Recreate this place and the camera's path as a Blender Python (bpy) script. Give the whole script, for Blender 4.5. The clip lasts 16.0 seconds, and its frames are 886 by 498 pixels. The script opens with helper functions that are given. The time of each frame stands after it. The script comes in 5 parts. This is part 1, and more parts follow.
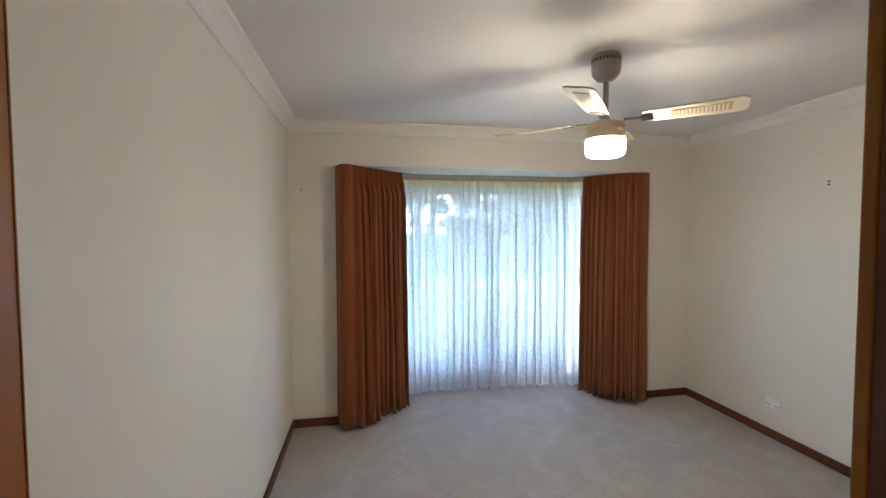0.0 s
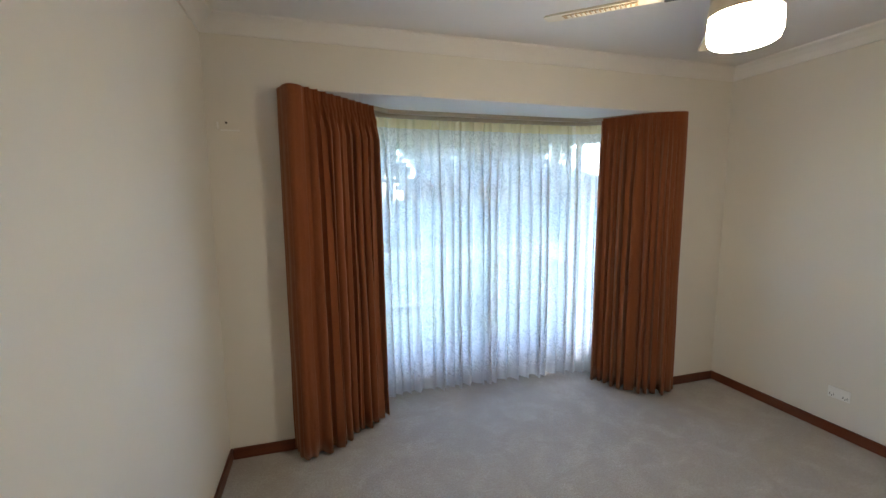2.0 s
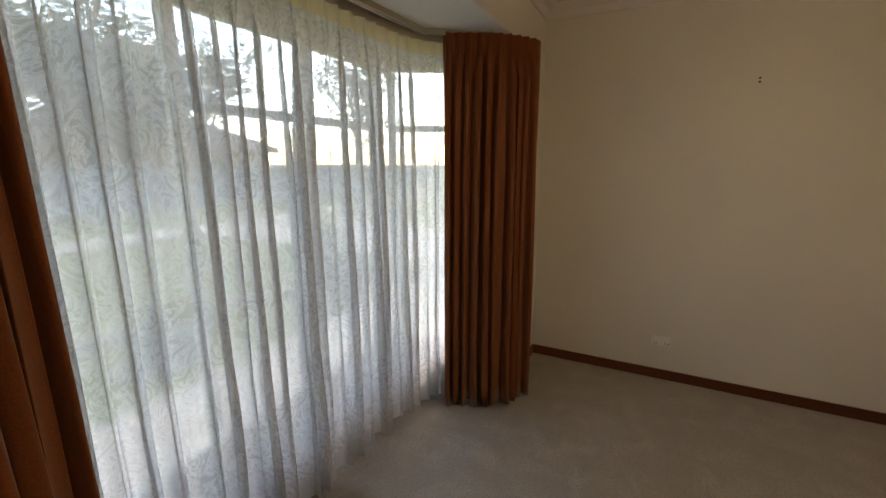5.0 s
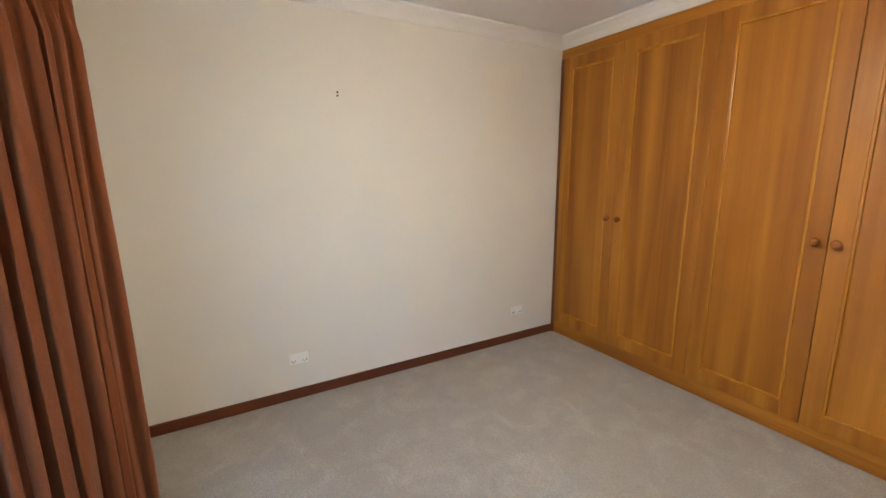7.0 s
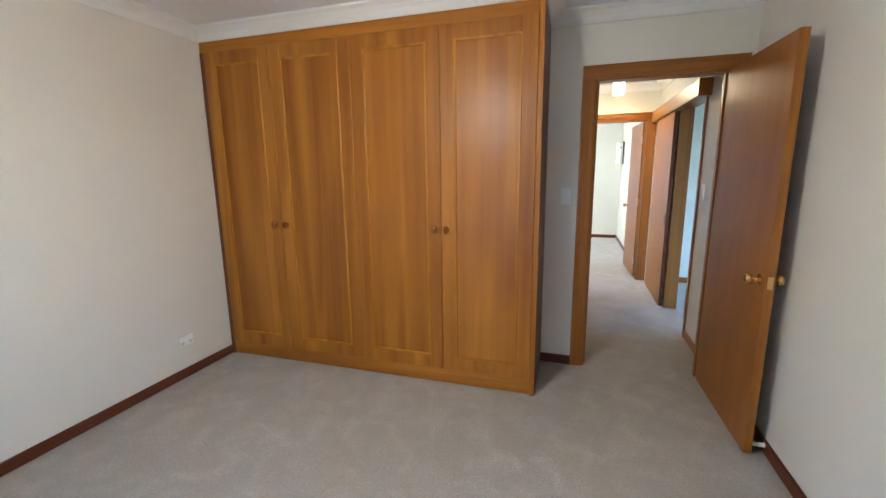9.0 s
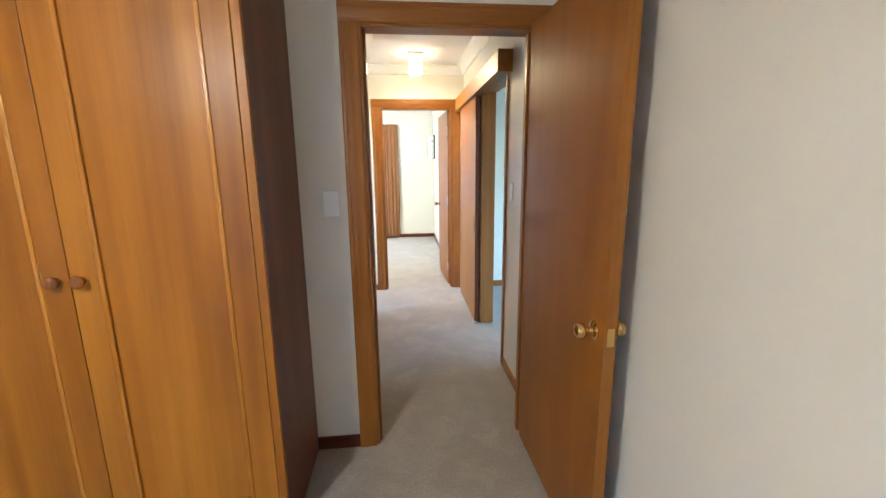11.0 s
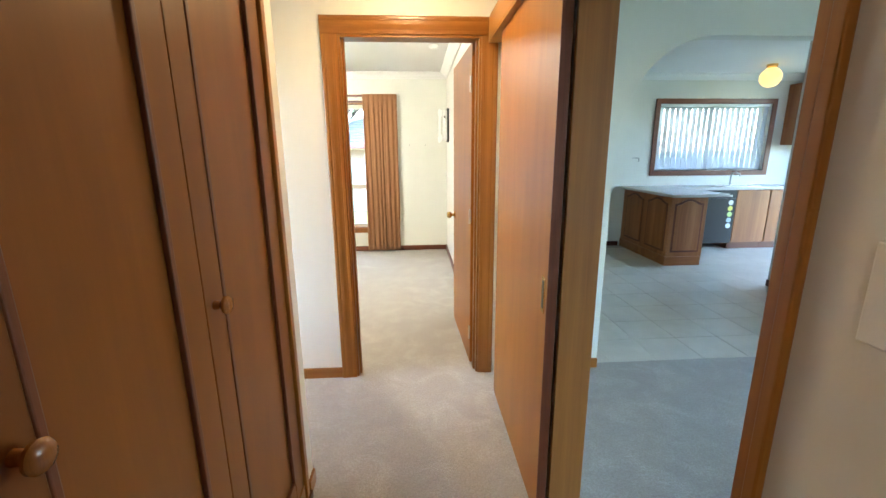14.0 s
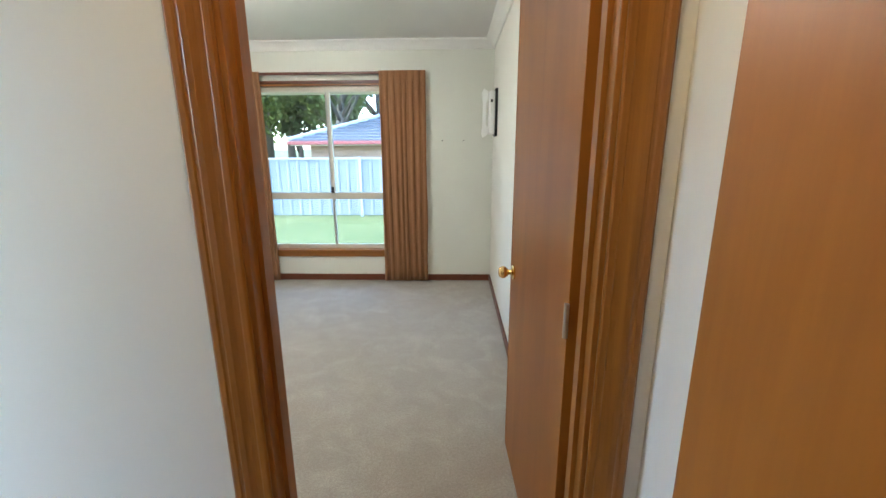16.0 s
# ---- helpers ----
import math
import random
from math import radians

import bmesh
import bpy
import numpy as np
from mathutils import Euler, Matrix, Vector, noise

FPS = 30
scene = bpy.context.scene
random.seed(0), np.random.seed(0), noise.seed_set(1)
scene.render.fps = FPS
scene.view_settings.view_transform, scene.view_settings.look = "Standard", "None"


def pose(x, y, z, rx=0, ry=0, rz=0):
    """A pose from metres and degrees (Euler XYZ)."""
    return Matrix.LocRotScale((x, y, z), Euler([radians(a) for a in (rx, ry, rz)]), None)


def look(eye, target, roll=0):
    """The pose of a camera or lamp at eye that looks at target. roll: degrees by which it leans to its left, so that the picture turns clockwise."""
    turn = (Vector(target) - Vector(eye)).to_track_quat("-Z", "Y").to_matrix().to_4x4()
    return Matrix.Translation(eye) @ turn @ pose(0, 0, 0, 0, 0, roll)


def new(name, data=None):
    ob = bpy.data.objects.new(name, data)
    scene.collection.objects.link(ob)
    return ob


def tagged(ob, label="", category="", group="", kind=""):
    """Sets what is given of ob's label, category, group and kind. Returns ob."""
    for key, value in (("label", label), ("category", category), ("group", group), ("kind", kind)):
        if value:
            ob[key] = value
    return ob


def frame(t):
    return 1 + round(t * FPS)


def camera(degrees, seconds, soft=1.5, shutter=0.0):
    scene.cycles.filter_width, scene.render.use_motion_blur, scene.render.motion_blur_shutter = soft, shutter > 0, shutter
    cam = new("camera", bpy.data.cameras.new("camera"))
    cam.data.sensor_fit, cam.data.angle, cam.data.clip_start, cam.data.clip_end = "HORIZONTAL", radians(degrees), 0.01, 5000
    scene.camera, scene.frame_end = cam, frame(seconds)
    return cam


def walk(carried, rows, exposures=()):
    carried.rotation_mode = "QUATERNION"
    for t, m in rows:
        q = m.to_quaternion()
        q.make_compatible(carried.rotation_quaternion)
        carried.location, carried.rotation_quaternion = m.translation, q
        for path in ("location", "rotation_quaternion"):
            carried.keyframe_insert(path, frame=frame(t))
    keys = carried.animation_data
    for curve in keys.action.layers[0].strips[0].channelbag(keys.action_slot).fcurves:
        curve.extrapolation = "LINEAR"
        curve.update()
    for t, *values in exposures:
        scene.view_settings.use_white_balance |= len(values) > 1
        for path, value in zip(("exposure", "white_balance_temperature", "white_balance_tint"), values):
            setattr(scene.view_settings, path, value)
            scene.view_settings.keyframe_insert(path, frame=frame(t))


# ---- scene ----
cam = camera(93.8, 16.0)
PATH = [
    (0, (0.593, 0.136, 1.58), (0.96, 2.1, 1.495), -0.2),
    (0.5, (0.54, 0.35, 1.577), (1.006, 2.294, 1.524), -0.3),
    (1, (0.519, 0.578, 1.553), (1.051, 2.504, 1.468), -0.4),
    (1.5, (0.56, 0.834, 1.517), (1.122, 2.747, 1.361), -0.4),
    (2, (0.55, 1.067, 1.507), (1.118, 2.969, 1.262), -0.5),
    (2.5, (0.499, 1.357, 1.489), (1.082, 3.246, 1.182), -0.7),
    (3, (0.447, 1.731, 1.452), (1.13, 3.581, 1.116), -0.8),
    (5.5, (0.695, 2.946, 1.431), (2.609, 3.39, 1.055), 0.1),
    (6, (0.765, 3.012, 1.381), (2.735, 2.963, 1.042), -0.1),
    (6.5, (0.886, 3.05, 1.409), (2.78, 2.517, 1.052), -0.5),
    (7, (1.022, 3.143, 1.441), (2.725, 2.163, 1.064), -0.5),
    (7.5, (1.073, 3.189, 1.464), (2.522, 1.863, 1.085), -0.6),
    (8, (1.036, 3.159, 1.443), (2.218, 1.587, 1.081), -0.6),
    (8.5, (1.02, 3.134, 1.443), (1.889, 1.37, 1.079), -0.6),
    (9, (1.002, 3.064, 1.445), (1.591, 1.189, 1.073), -0.7),
    (9.5, (0.947, 2.865, 1.439), (1.284, 0.93, 1.065), -0.6),
    (10, (0.863, 2.602, 1.443), (0.974, 0.641, 1.063), -0.6),
    (12.5, (0.577, 0.805, 1.419), (0.254, -1.118, 0.974), -0.3),
    (13, (0.540, 0.429, 1.416), (0.256, -1.498, 0.964), -0.2),
    (13.5, (0.537, 0.068, 1.399), (0.328, -1.87, 0.949), -0.5),
    (14, (0.532, -0.295, 1.409), (0.412, -2.238, 0.952), -0.4),
    (14.5, (0.49, -0.701, 1.422), (0.465, -2.647, 0.96), -0.4),
    (15, (0.5, -1.102, 1.409), (0.539, -3.048, 0.947), -0.6),
    (15.5, (0.491, -1.516, 1.43), (0.552, -3.457, 0.95), -0.5),
    (16, (0.478, -1.886, 1.433), (0.539, -3.828, 0.957), -0.3),
]
EXPOSURES = [(0, 4.4, 5350, 6), (1.5, 4.25, 5400, 6), (3.2, 4.2, 5950, 9), (5.3, 3.1, 8400, 15), (5.9, 3.5, 9600, 19), (6.5, 4.3, 9000, 15), (7.2, 5.1, 4950, 8),
             (8, 4.98, 4850, 7), (10.2, 5.08, 5350, 7), (12.3, 5.5, 5300, 7), (13.2, 5.3, 6200, 8), (14.5, 4.75, 5800, 7), (15.1, 4.35, 6000, 8), (15.5, 3.7, 5750, 7), (16, 3.8, 5450, 7)]
SKY, SUN = 0.15, 1.1
FAN_LIGHT, HALL_LIGHT, KITCHEN_LIGHT, BED_LIGHT = 7.4, 1.3, 0.055, 12.5

walk(cam, [(t, look(e, a, r)) for t, e, a, r in PATH], exposures=EXPOSURES)

# ---------------------------------------------------------------- world and sun
world = bpy.data.worlds.new("world")
scene.world = world
world.use_nodes = True
wn = world.node_tree
sky = wn.nodes.new("ShaderNodeTexSky")
sky.sky_type = 'NISHITA'
sky.sun_disc = False
sky.sun_elevation = radians(50)
sky.sun_rotation = radians(70)
sky.air_density = 1.0
sky.dust_density = 1.0
wn.links.new(sky.outputs[0], wn.nodes["Background"].inputs[0])
wn.nodes["Background"].inputs[1].default_value = SKY

sun = new("sun", bpy.data.lights.new("sun", 'SUN'))
sun.data.energy = SUN
sun.data.angle = radians(12)
sun.data.color = (1.0, 0.95, 0.88)
sun.matrix_world = look((20, 1.5, 26), (0, 0, 0))

# ---------------------------------------------------------------- plan, in metres
H = 2.45            # ceilings
XR = 3.62           # bedroom, wall opposite the door leaf
YW = 3.586          # bedroom, window wall
YD = -2.75          # wall with the second bedroom's door
YB = -6.29          # back wall of the house
XB = 0.10           # second bedroom, wall beside its door
T = 0.1


# ---------------------------------------------------------------- materials
def mat(name, base, rough=0.6, metal=0.0, spec=0.4):
    m = bpy.data.materials.new(name)
    m.use_nodes = True
    b = m.node_tree.nodes["Principled BSDF"]
    b.inputs["Base Color"].default_value = (*base, 1)
    b.inputs["Roughness"].default_value = rough
    b.inputs["Metallic"].default_value = metal
    b.inputs["Specular IOR Level"].default_value = spec
    return m, m.node_tree, b


def coords(nt, scale, random_shift=False):
    tc = nt.nodes.new("ShaderNodeTexCoord")
    mp = nt.nodes.new("ShaderNodeMapping")
    mp.inputs["Scale"].default_value = scale
    nt.links.new(tc.outputs["Object"], mp.inputs["Vector"])
    if random_shift:
        oi = nt.nodes.new("ShaderNodeObjectInfo")
        mul = nt.nodes.new("ShaderNodeMath")
        mul.operation = 'MULTIPLY'
        mul.inputs[1].default_value = 37.0
        nt.links.new(oi.outputs["Random"], mul.inputs[0])
        nt.links.new(mul.outputs[0], mp.inputs["Location"])
    return mp.outputs[0]


def noise_tex(nt, vec, scale, detail=4.0, rough=0.55, distort=0.0):
    n = nt.nodes.new("ShaderNodeTexNoise")
    n.inputs["Scale"].default_value = scale
    n.inputs["Detail"].default_value = detail
    n.inputs["Roughness"].default_value = rough
    n.inputs["Distortion"].default_value = distort
    nt.links.new(vec, n.inputs["Vector"])
    return n.outputs["Fac"]


def ramp(nt, fac, stops):
    r = nt.nodes.new("ShaderNodeValToRGB")
    while len(r.color_ramp.elements) < len(stops):
        r.color_ramp.elements.new(0.5)
    for e, (p, c) in zip(r.color_ramp.elements, stops):
        e.position, e.color = p, (*c, 1)
    nt.links.new(fac, r.inputs[0])
    return r.outputs[0]


def mixc(nt, fac, a, b, mode='MIX'):
    m = nt.nodes.new("ShaderNodeMix")
    m.data_type, m.blend_type = 'RGBA', mode
    if isinstance(fac, (int, float)):
        m.inputs[0].default_value = fac
    else:
        nt.links.new(fac, m.inputs[0])
    for sock, v in ((m.inputs[6], a), (m.inputs[7], b)):
        if isinstance(v, tuple):
            sock.default_value = (*v, 1)
        else:
            nt.links.new(v, sock)
    return m.outputs[2]


def bump(nt, b, height, strength, dist=0.01):
    n = nt.nodes.new("ShaderNodeBump")
    n.inputs["Strength"].default_value = strength
    n.inputs["Distance"].default_value = dist
    nt.links.new(height, n.inputs["Height"])
    nt.links.new(n.outputs[0], b.inputs["Normal"])


def paint(name, base, rough=0.55, vary=0.05):
    m, nt, b = mat(name, base, rough)
    v = coords(nt, (1, 1, 1))
    big = noise_tex(nt, v, 1.3, 3)
    lo = tuple(c * (1 - vary) for c in base)
    nt.links.new(ramp(nt, big, [(0.3, lo), (0.7, base)]), b.inputs["Base Color"])
    bump(nt, b, noise_tex(nt, v, 160, 2), 0.12, 0.002)
    return m


def wood(name, axis, dark, mid, light, rough=0.35, spec=0.45, fine=1.0, relief=0.06):
    """Varnished timber with its grain along one axis."""
    m, nt, b = mat(name, mid, rough, 0, spec)
    k = {'x': (0.9, 14, 14), 'y': (14, 0.9, 14), 'z': (14, 14, 0.9)}[axis]
    v = coords(nt, k, True)
    wide = noise_tex(nt, v, 0.5, 1.5, 0.45, 0.8)
    k2 = tuple(c * (3 if c < 1 else 7) for c in k)
    v2 = coords(nt, k2, True)
    grain = noise_tex(nt, v2, 1.3, 5, 0.7, 0.5)
    c1 = ramp(nt, wide, [(0.25, dark), (0.5, mid), (0.75, light)])
    # strips of slightly different boards, glued side by side
    board = noise_tex(nt, coords(nt, tuple(0.12 if c < 1 else 21 for c in k), True), 1.0, 2, 0.6, 0.3)
    c1 = mixc(nt, 0.45, c1, ramp(nt, board, [(0.32, (0.70, 0.64, 0.58)), (0.5, (0.95, 0.93, 0.90)), (0.66, (1.12, 1.12, 1.12))]), 'MULTIPLY')
    c2 = ramp(nt, grain, [(0.3, (0.62, 0.55, 0.5)), (0.65, (1.08, 1.06, 1.04))])
    nt.links.new(mixc(nt, 0.75 * fine, c1, c2, 'MULTIPLY'), b.inputs["Base Color"])
    rr = nt.nodes.new("ShaderNodeMapRange")
    rr.inputs[3].default_value, rr.inputs[4].default_value = rough - 0.07, rough + 0.1
    nt.links.new(grain, rr.inputs[0])
    nt.links.new(rr.outputs[0], b.inputs["Roughness"])
    if relief:
        bump(nt, b, grain, relief, 0.001)
    return m


def carpet(name, a, c):
    """Cut pile: fine tufts, and soft patches where the pile lies the other way."""
    m, nt, b = mat(name, a, 0.95, 0, 0.1)
    v = coords(nt, (1, 1, 1))
    tuft, clump = noise_tex(nt, v, 240, 3, 0.7), noise_tex(nt, v, 85, 4, 0.75)
    patch = noise_tex(nt, v, 5.5, 4, 0.6, 0.8)
    room = noise_tex(nt, v, 1.1, 2, 0.5)
    mid = tuple((x + y) / 2 for x, y in zip(a, c))
    base = ramp(nt, patch, [(0.42, a), (0.57, mid), (0.68, c)])
    base = mixc(nt, ramp(nt, room, [(0.35, (0.0, 0.0, 0.0)), (0.7, (0.4, 0.4, 0.4))]), base, a)
    dark = tuple(x * 0.64 for x in a)
    base = mixc(nt, ramp(nt, clump, [(0.38, (0.6, 0.6, 0.6)), (0.58, (0, 0, 0))]), base, dark)
    nt.links.new(mixc(nt, ramp(nt, tuft, [(0.35, (0.8, 0.8, 0.8)), (0.6, (0, 0, 0))]), base, dark), b.inputs["Base Color"])
    bump(nt, b, tuft, 0.6, 0.006)
    b.inputs["Sheen Weight"].default_value = 0.15
    return m


def fabric(name, base, light):
    m, nt, b = mat(name, base, 0.85, 0, 0.15)
    v = coords(nt, (260, 260, 260))
    weave = noise_tex(nt, v, 1.0, 2)
    v2 = coords(nt, (30, 30, 1.2))
    streak = noise_tex(nt, v2, 1.0, 3)
    nt.links.new(mixc(nt, ramp(nt, weave, [(0.35, (0, 0, 0)), (0.7, (0.6, 0.6, 0.6))]),
                      ramp(nt, streak, [(0.3, tuple(x * 0.85 for x in base)), (0.7, base)]), light), b.inputs["Base Color"])
    bump(nt, b, weave, 0.25, 0.001)
    b.inputs["Sheen Weight"].default_value = 0.35
    b.inputs["Sheen Tint"].default_value = (1.0, 0.72, 0.52, 1)
    # thin cloth lets some light through
    tr = nt.nodes.new("ShaderNodeBsdfTranslucent")
    tr.inputs[0].default_value = (*light, 1)
    mx = nt.nodes.new("ShaderNodeMixShader")
    mx.inputs[0].default_value = 0.05
    nt.links.new(b.outputs[0], mx.inputs[1])
    nt.links.new(tr.outputs[0], mx.inputs[2])
    nt.links.new(mx.outputs[0], nt.nodes["Material Output"].inputs[0])
    return m


def sheer(name, cover, figured=True, through_tint=(0.66, 0.66, 0.66), face=(0.78, 0.77, 0.77)):
    """Net cloth: threads that scatter light, with gaps between them."""
    m = bpy.data.materials.new(name)
    m.use_nodes = True
    nt = m.node_tree
    nt.nodes.remove(nt.nodes["Principled BSDF"])
    df, tl, tp = (nt.nodes.new("ShaderNodeBsdf" + k) for k in ("Diffuse", "Translucent", "Transparent"))
    df.inputs[0].default_value = (*face, 1)
    tl.inputs[0].default_value = (*through_tint, 1)
    a, o = nt.nodes.new("ShaderNodeMixShader"), nt.nodes.new("ShaderNodeMixShader")
    a.inputs[0].default_value = 0.5
    nt.links.new(df.outputs[0], a.inputs[1])
    nt.links.new(tl.outputs[0], a.inputs[2])
    if figured:
        v = coords(nt, (1, 1, 0.75))
        n = noise_tex(nt, v, 15, 1, 0.4, 5.0)
        pat = ramp(nt, n, [(0.43, (cover - 0.10,) * 3), (0.465, (cover + 0.20,) * 3), (0.50, (cover + 0.02,) * 3), (0.535, (cover + 0.20,) * 3),
                           (0.57, (cover - 0.10,) * 3), (0.62, (cover + 0.17,) * 3)])
        fine = noise_tex(nt, v, 9, 2, 0.5)
        pat = mixc(nt, ramp(nt, fine, [(0.40, (0, 0, 0)), (0.62, (0.55, 0.55, 0.55))]), pat, (cover + 0.10,) * 3)
        nt.links.new(pat, o.inputs[0])
    else:
        o.inputs[0].default_value = cover
    nt.links.new(tp.outputs[0], o.inputs[1])
    nt.links.new(a.outputs[0], o.inputs[2])
    nt.links.new(o.outputs[0], nt.nodes["Material Output"].inputs[0])
    return m


def clear_glass(name):
    m = bpy.data.materials.new(name)
    m.use_nodes = True
    nt = m.node_tree
    nt.nodes.remove(nt.nodes["Principled BSDF"])
    tp, gl, lw, pw, sc, mx = (nt.nodes.new("ShaderNode" + k) for k in ("BsdfTransparent", "BsdfGlossy", "LayerWeight", "Math", "MapRange", "MixShader"))
    tp.inputs[0].default_value = (0.95, 0.97, 0.96, 1)
    gl.inputs["Roughness"].default_value = 0.02
    lw.inputs[0].default_value = 0.5
    pw.operation = 'POWER'
    pw.inputs[1].default_value = 5.0
    sc.inputs[3].default_value, sc.inputs[4].default_value = 0.035, 0.8
    nt.links.new(lw.outputs["Facing"], pw.inputs[0])
    nt.links.new(pw.outputs[0], sc.inputs[0])
    nt.links.new(sc.outputs[0], mx.inputs[0])
    nt.links.new(tp.outputs[0], mx.inputs[1])
    nt.links.new(gl.outputs[0], mx.inputs[2])
    nt.links.new(mx.outputs[0], nt.nodes["Material Output"].inputs[0])
    return m


def glow(name, color, strength):
    m, nt, b = mat(name, (0.9, 0.88, 0.82), 0.4)
    b.inputs["Emission Color"].default_value = (*color, 1)
    b.inputs["Emission Strength"].default_value = strength
    return m


def speckle(name, a, c, scale, rough=0.8, bumps=0.3, stretch=(1, 1, 1), big=1.5):
    m, nt, b = mat(name, a, rough, 0, 0.3)
    v = coords(nt, stretch, True)
    n1, n2 = noise_tex(nt, v, scale, 4, 0.65), noise_tex(nt, v, big, 3)
    col = mixc(nt, n2, ramp(nt, n1, [(0.3, a), (0.7, c)]), tuple(x * 0.75 for x in a))
    nt.links.new(col, b.inputs["Base Color"])
    bump(nt, b, n1, bumps, 0.01)
    return m


WALL = paint("cream_wall_paint", (0.76, 0.735, 0.665), 0.5)
WALLK = paint("pale_green_white_wall_paint", (0.72, 0.72, 0.65), 0.5)
CEIL = paint("white_ceiling_paint", (0.80, 0.79, 0.77), 0.8, 0.03)
TRIMW = paint("white_cornice_paint", (0.82, 0.81, 0.78), 0.5, 0.02)
CARPET = carpet("grey_beige_carpet", (0.43, 0.395, 0.35), (0.57, 0.535, 0.485))
HONEY = ((0.26, 0.091, 0.008), (0.37, 0.143, 0.011), (0.48, 0.202, 0.019))
OAKZ, OAKX, OAKY = (wood("honey_timber_" + a, a, *HONEY, 0.36, 0.38, 0.34) for a in "zxy")
# lighter than the doors: the highlight along the wardrobe beads is in the colour
BEADHI = wood("honey_bead", 'z', (0.38, 0.155, 0.018), (0.46, 0.20, 0.026), (0.53, 0.25, 0.04), 0.24, 0.5, 0.3)
KNOB = wood("turned_knob_timber", 'z', (0.22, 0.075, 0.014), (0.28, 0.10, 0.02), (0.33, 0.125, 0.028), 0.24, 0.5)
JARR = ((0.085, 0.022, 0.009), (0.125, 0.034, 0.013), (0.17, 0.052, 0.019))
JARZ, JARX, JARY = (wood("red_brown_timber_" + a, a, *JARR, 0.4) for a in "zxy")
ARCH = ((0.235, 0.082, 0.010), (0.29, 0.110, 0.013), (0.35, 0.142, 0.019))
ARCZ, ARCX, ARCY = (wood("amber_timber_" + a, a, *ARCH, 0.33, 0.45, 0.5) for a in "zxy")


def veneer(name, dark, light, rough):
    """Smooth satin door skin with a faint upright figure."""
    m, nt, b = mat(name, light, rough, 0, 0.32)
    v = coords(nt, (5, 5, 0.8), True)
    f = noise_tex(nt, v, 1.6, 2, 0.5, 0.8)
    g = noise_tex(nt, coords(nt, (90, 90, 6), True), 1.0, 3, 0.6)
    c = ramp(nt, f, [(0.3, dark), (0.7, light)])
    nt.links.new(mixc(nt, 0.35, c, ramp(nt, g, [(0.3, (0.82, 0.80, 0.78)), (0.7, (1.0, 1.0, 1.0))]), 'MULTIPLY'), b.inputs["Base Color"])
    return m


VENZ = veneer("flush_door_veneer", (0.255, 0.088, 0.009), (0.32, 0.116, 0.0125), 0.38)
LINZ = veneer("cupboard_veneer", (0.165, 0.050, 0.006), (0.21, 0.067, 0.009), 0.42)
TERRA = fabric("terracotta_cloth", (0.215, 0.064, 0.022), (0.30, 0.097, 0.036))
TAN = fabric("tan_brown_cloth", (0.28, 0.135, 0.06), (0.37, 0.19, 0.09))
LACE = sheer("white_lace", 0.72)
HEM = sheer("lace_hem", 0.74, False)
HEAD = sheer("lace_heading", 0.88, False, (0.66, 0.56, 0.34), (0.74, 0.66, 0.46))
GLASS = clear_glass("window_glass")
FRAME = paint("cream_metal_frame", (0.62, 0.58, 0.48), 0.35, 0.03)
TRACK = paint("beige_metal_track", (0.40, 0.36, 0.28), 0.35, 0.05)
PLAST = paint("white_plastic", (0.86, 0.86, 0.83), 0.3, 0.02)
BLACKP = paint("black_plastic", (0.02, 0.02, 0.022), 0.35, 0.02)
FANC = paint("cream_enamel", (0.66, 0.60, 0.46), 0.3, 0.04)
FANG = paint("grey_enamel", (0.42, 0.40, 0.36), 0.3, 0.04)
BRASS = mat("polished_brass", (0.78, 0.53, 0.20), 0.16, 1.0)[0]
STEEL = mat("brushed_steel", (0.62, 0.61, 0.58), 0.3, 1.0)[0]
DARKM = mat("dark_metal", (0.05, 0.045, 0.04), 0.4, 1.0)[0]
OPAL1 = glow("lit_opal_glass", (1.0, 0.77, 0.50), FAN_LIGHT)
OPAL1B = glow("lit_opal_base", (1.0, 0.87, 0.68), FAN_LIGHT)
OPAL2 = glow("lit_frosted_glass", (1.0, 0.72, 0.36), HALL_LIGHT * 0.45)
OPAL2B = glow("lit_frosted_base", (1.0, 0.70, 0.34), HALL_LIGHT * 14.0)
OPAL3 = glow("lit_amber_globe", (1.0, 0.60, 0.20), KITCHEN_LIGHT)
OPAL3.node_tree.nodes["Principled BSDF"].inputs["Base Color"].default_value = (0.62, 0.40, 0.15, 1)
OPAL4 = glow("lit_ceiling_bowl", (1.0, 0.88, 0.70), BED_LIGHT)


# ---------------------------------------------------------------- mesh helpers
def box(bm, a, b):
    r = bmesh.ops.create_cube(bm, size=1.0)["verts"]
    for v in r:
        v.co = Vector([a[i] + (v.co[i] + 0.5) * (b[i] - a[i]) for i in range(3)])
    return r


def boxes(*pairs):
    bm = bmesh.new()
    for a, b in pairs:
        box(bm, a, b)
    return bm


def prism(bm, poly, origin, u, v, w, length):
    """A 2D outline in the directions u and v, drawn out along w."""
    o, u, v, w = Vector(origin), Vector(u), Vector(v), Vector(w)
    a = [bm.verts.new(o + u * p + v * q) for p, q in poly]
    b = [bm.verts.new(x.co + w * length) for x in a]
    n = len(poly)
    bm.faces.new(a)
    bm.faces.new(b[::-1])
    for i in range(n):
        bm.faces.new((a[i], b[i], b[(i + 1) % n], a[(i + 1) % n]))
    bmesh.ops.recalc_face_normals(bm, faces=bm.faces)


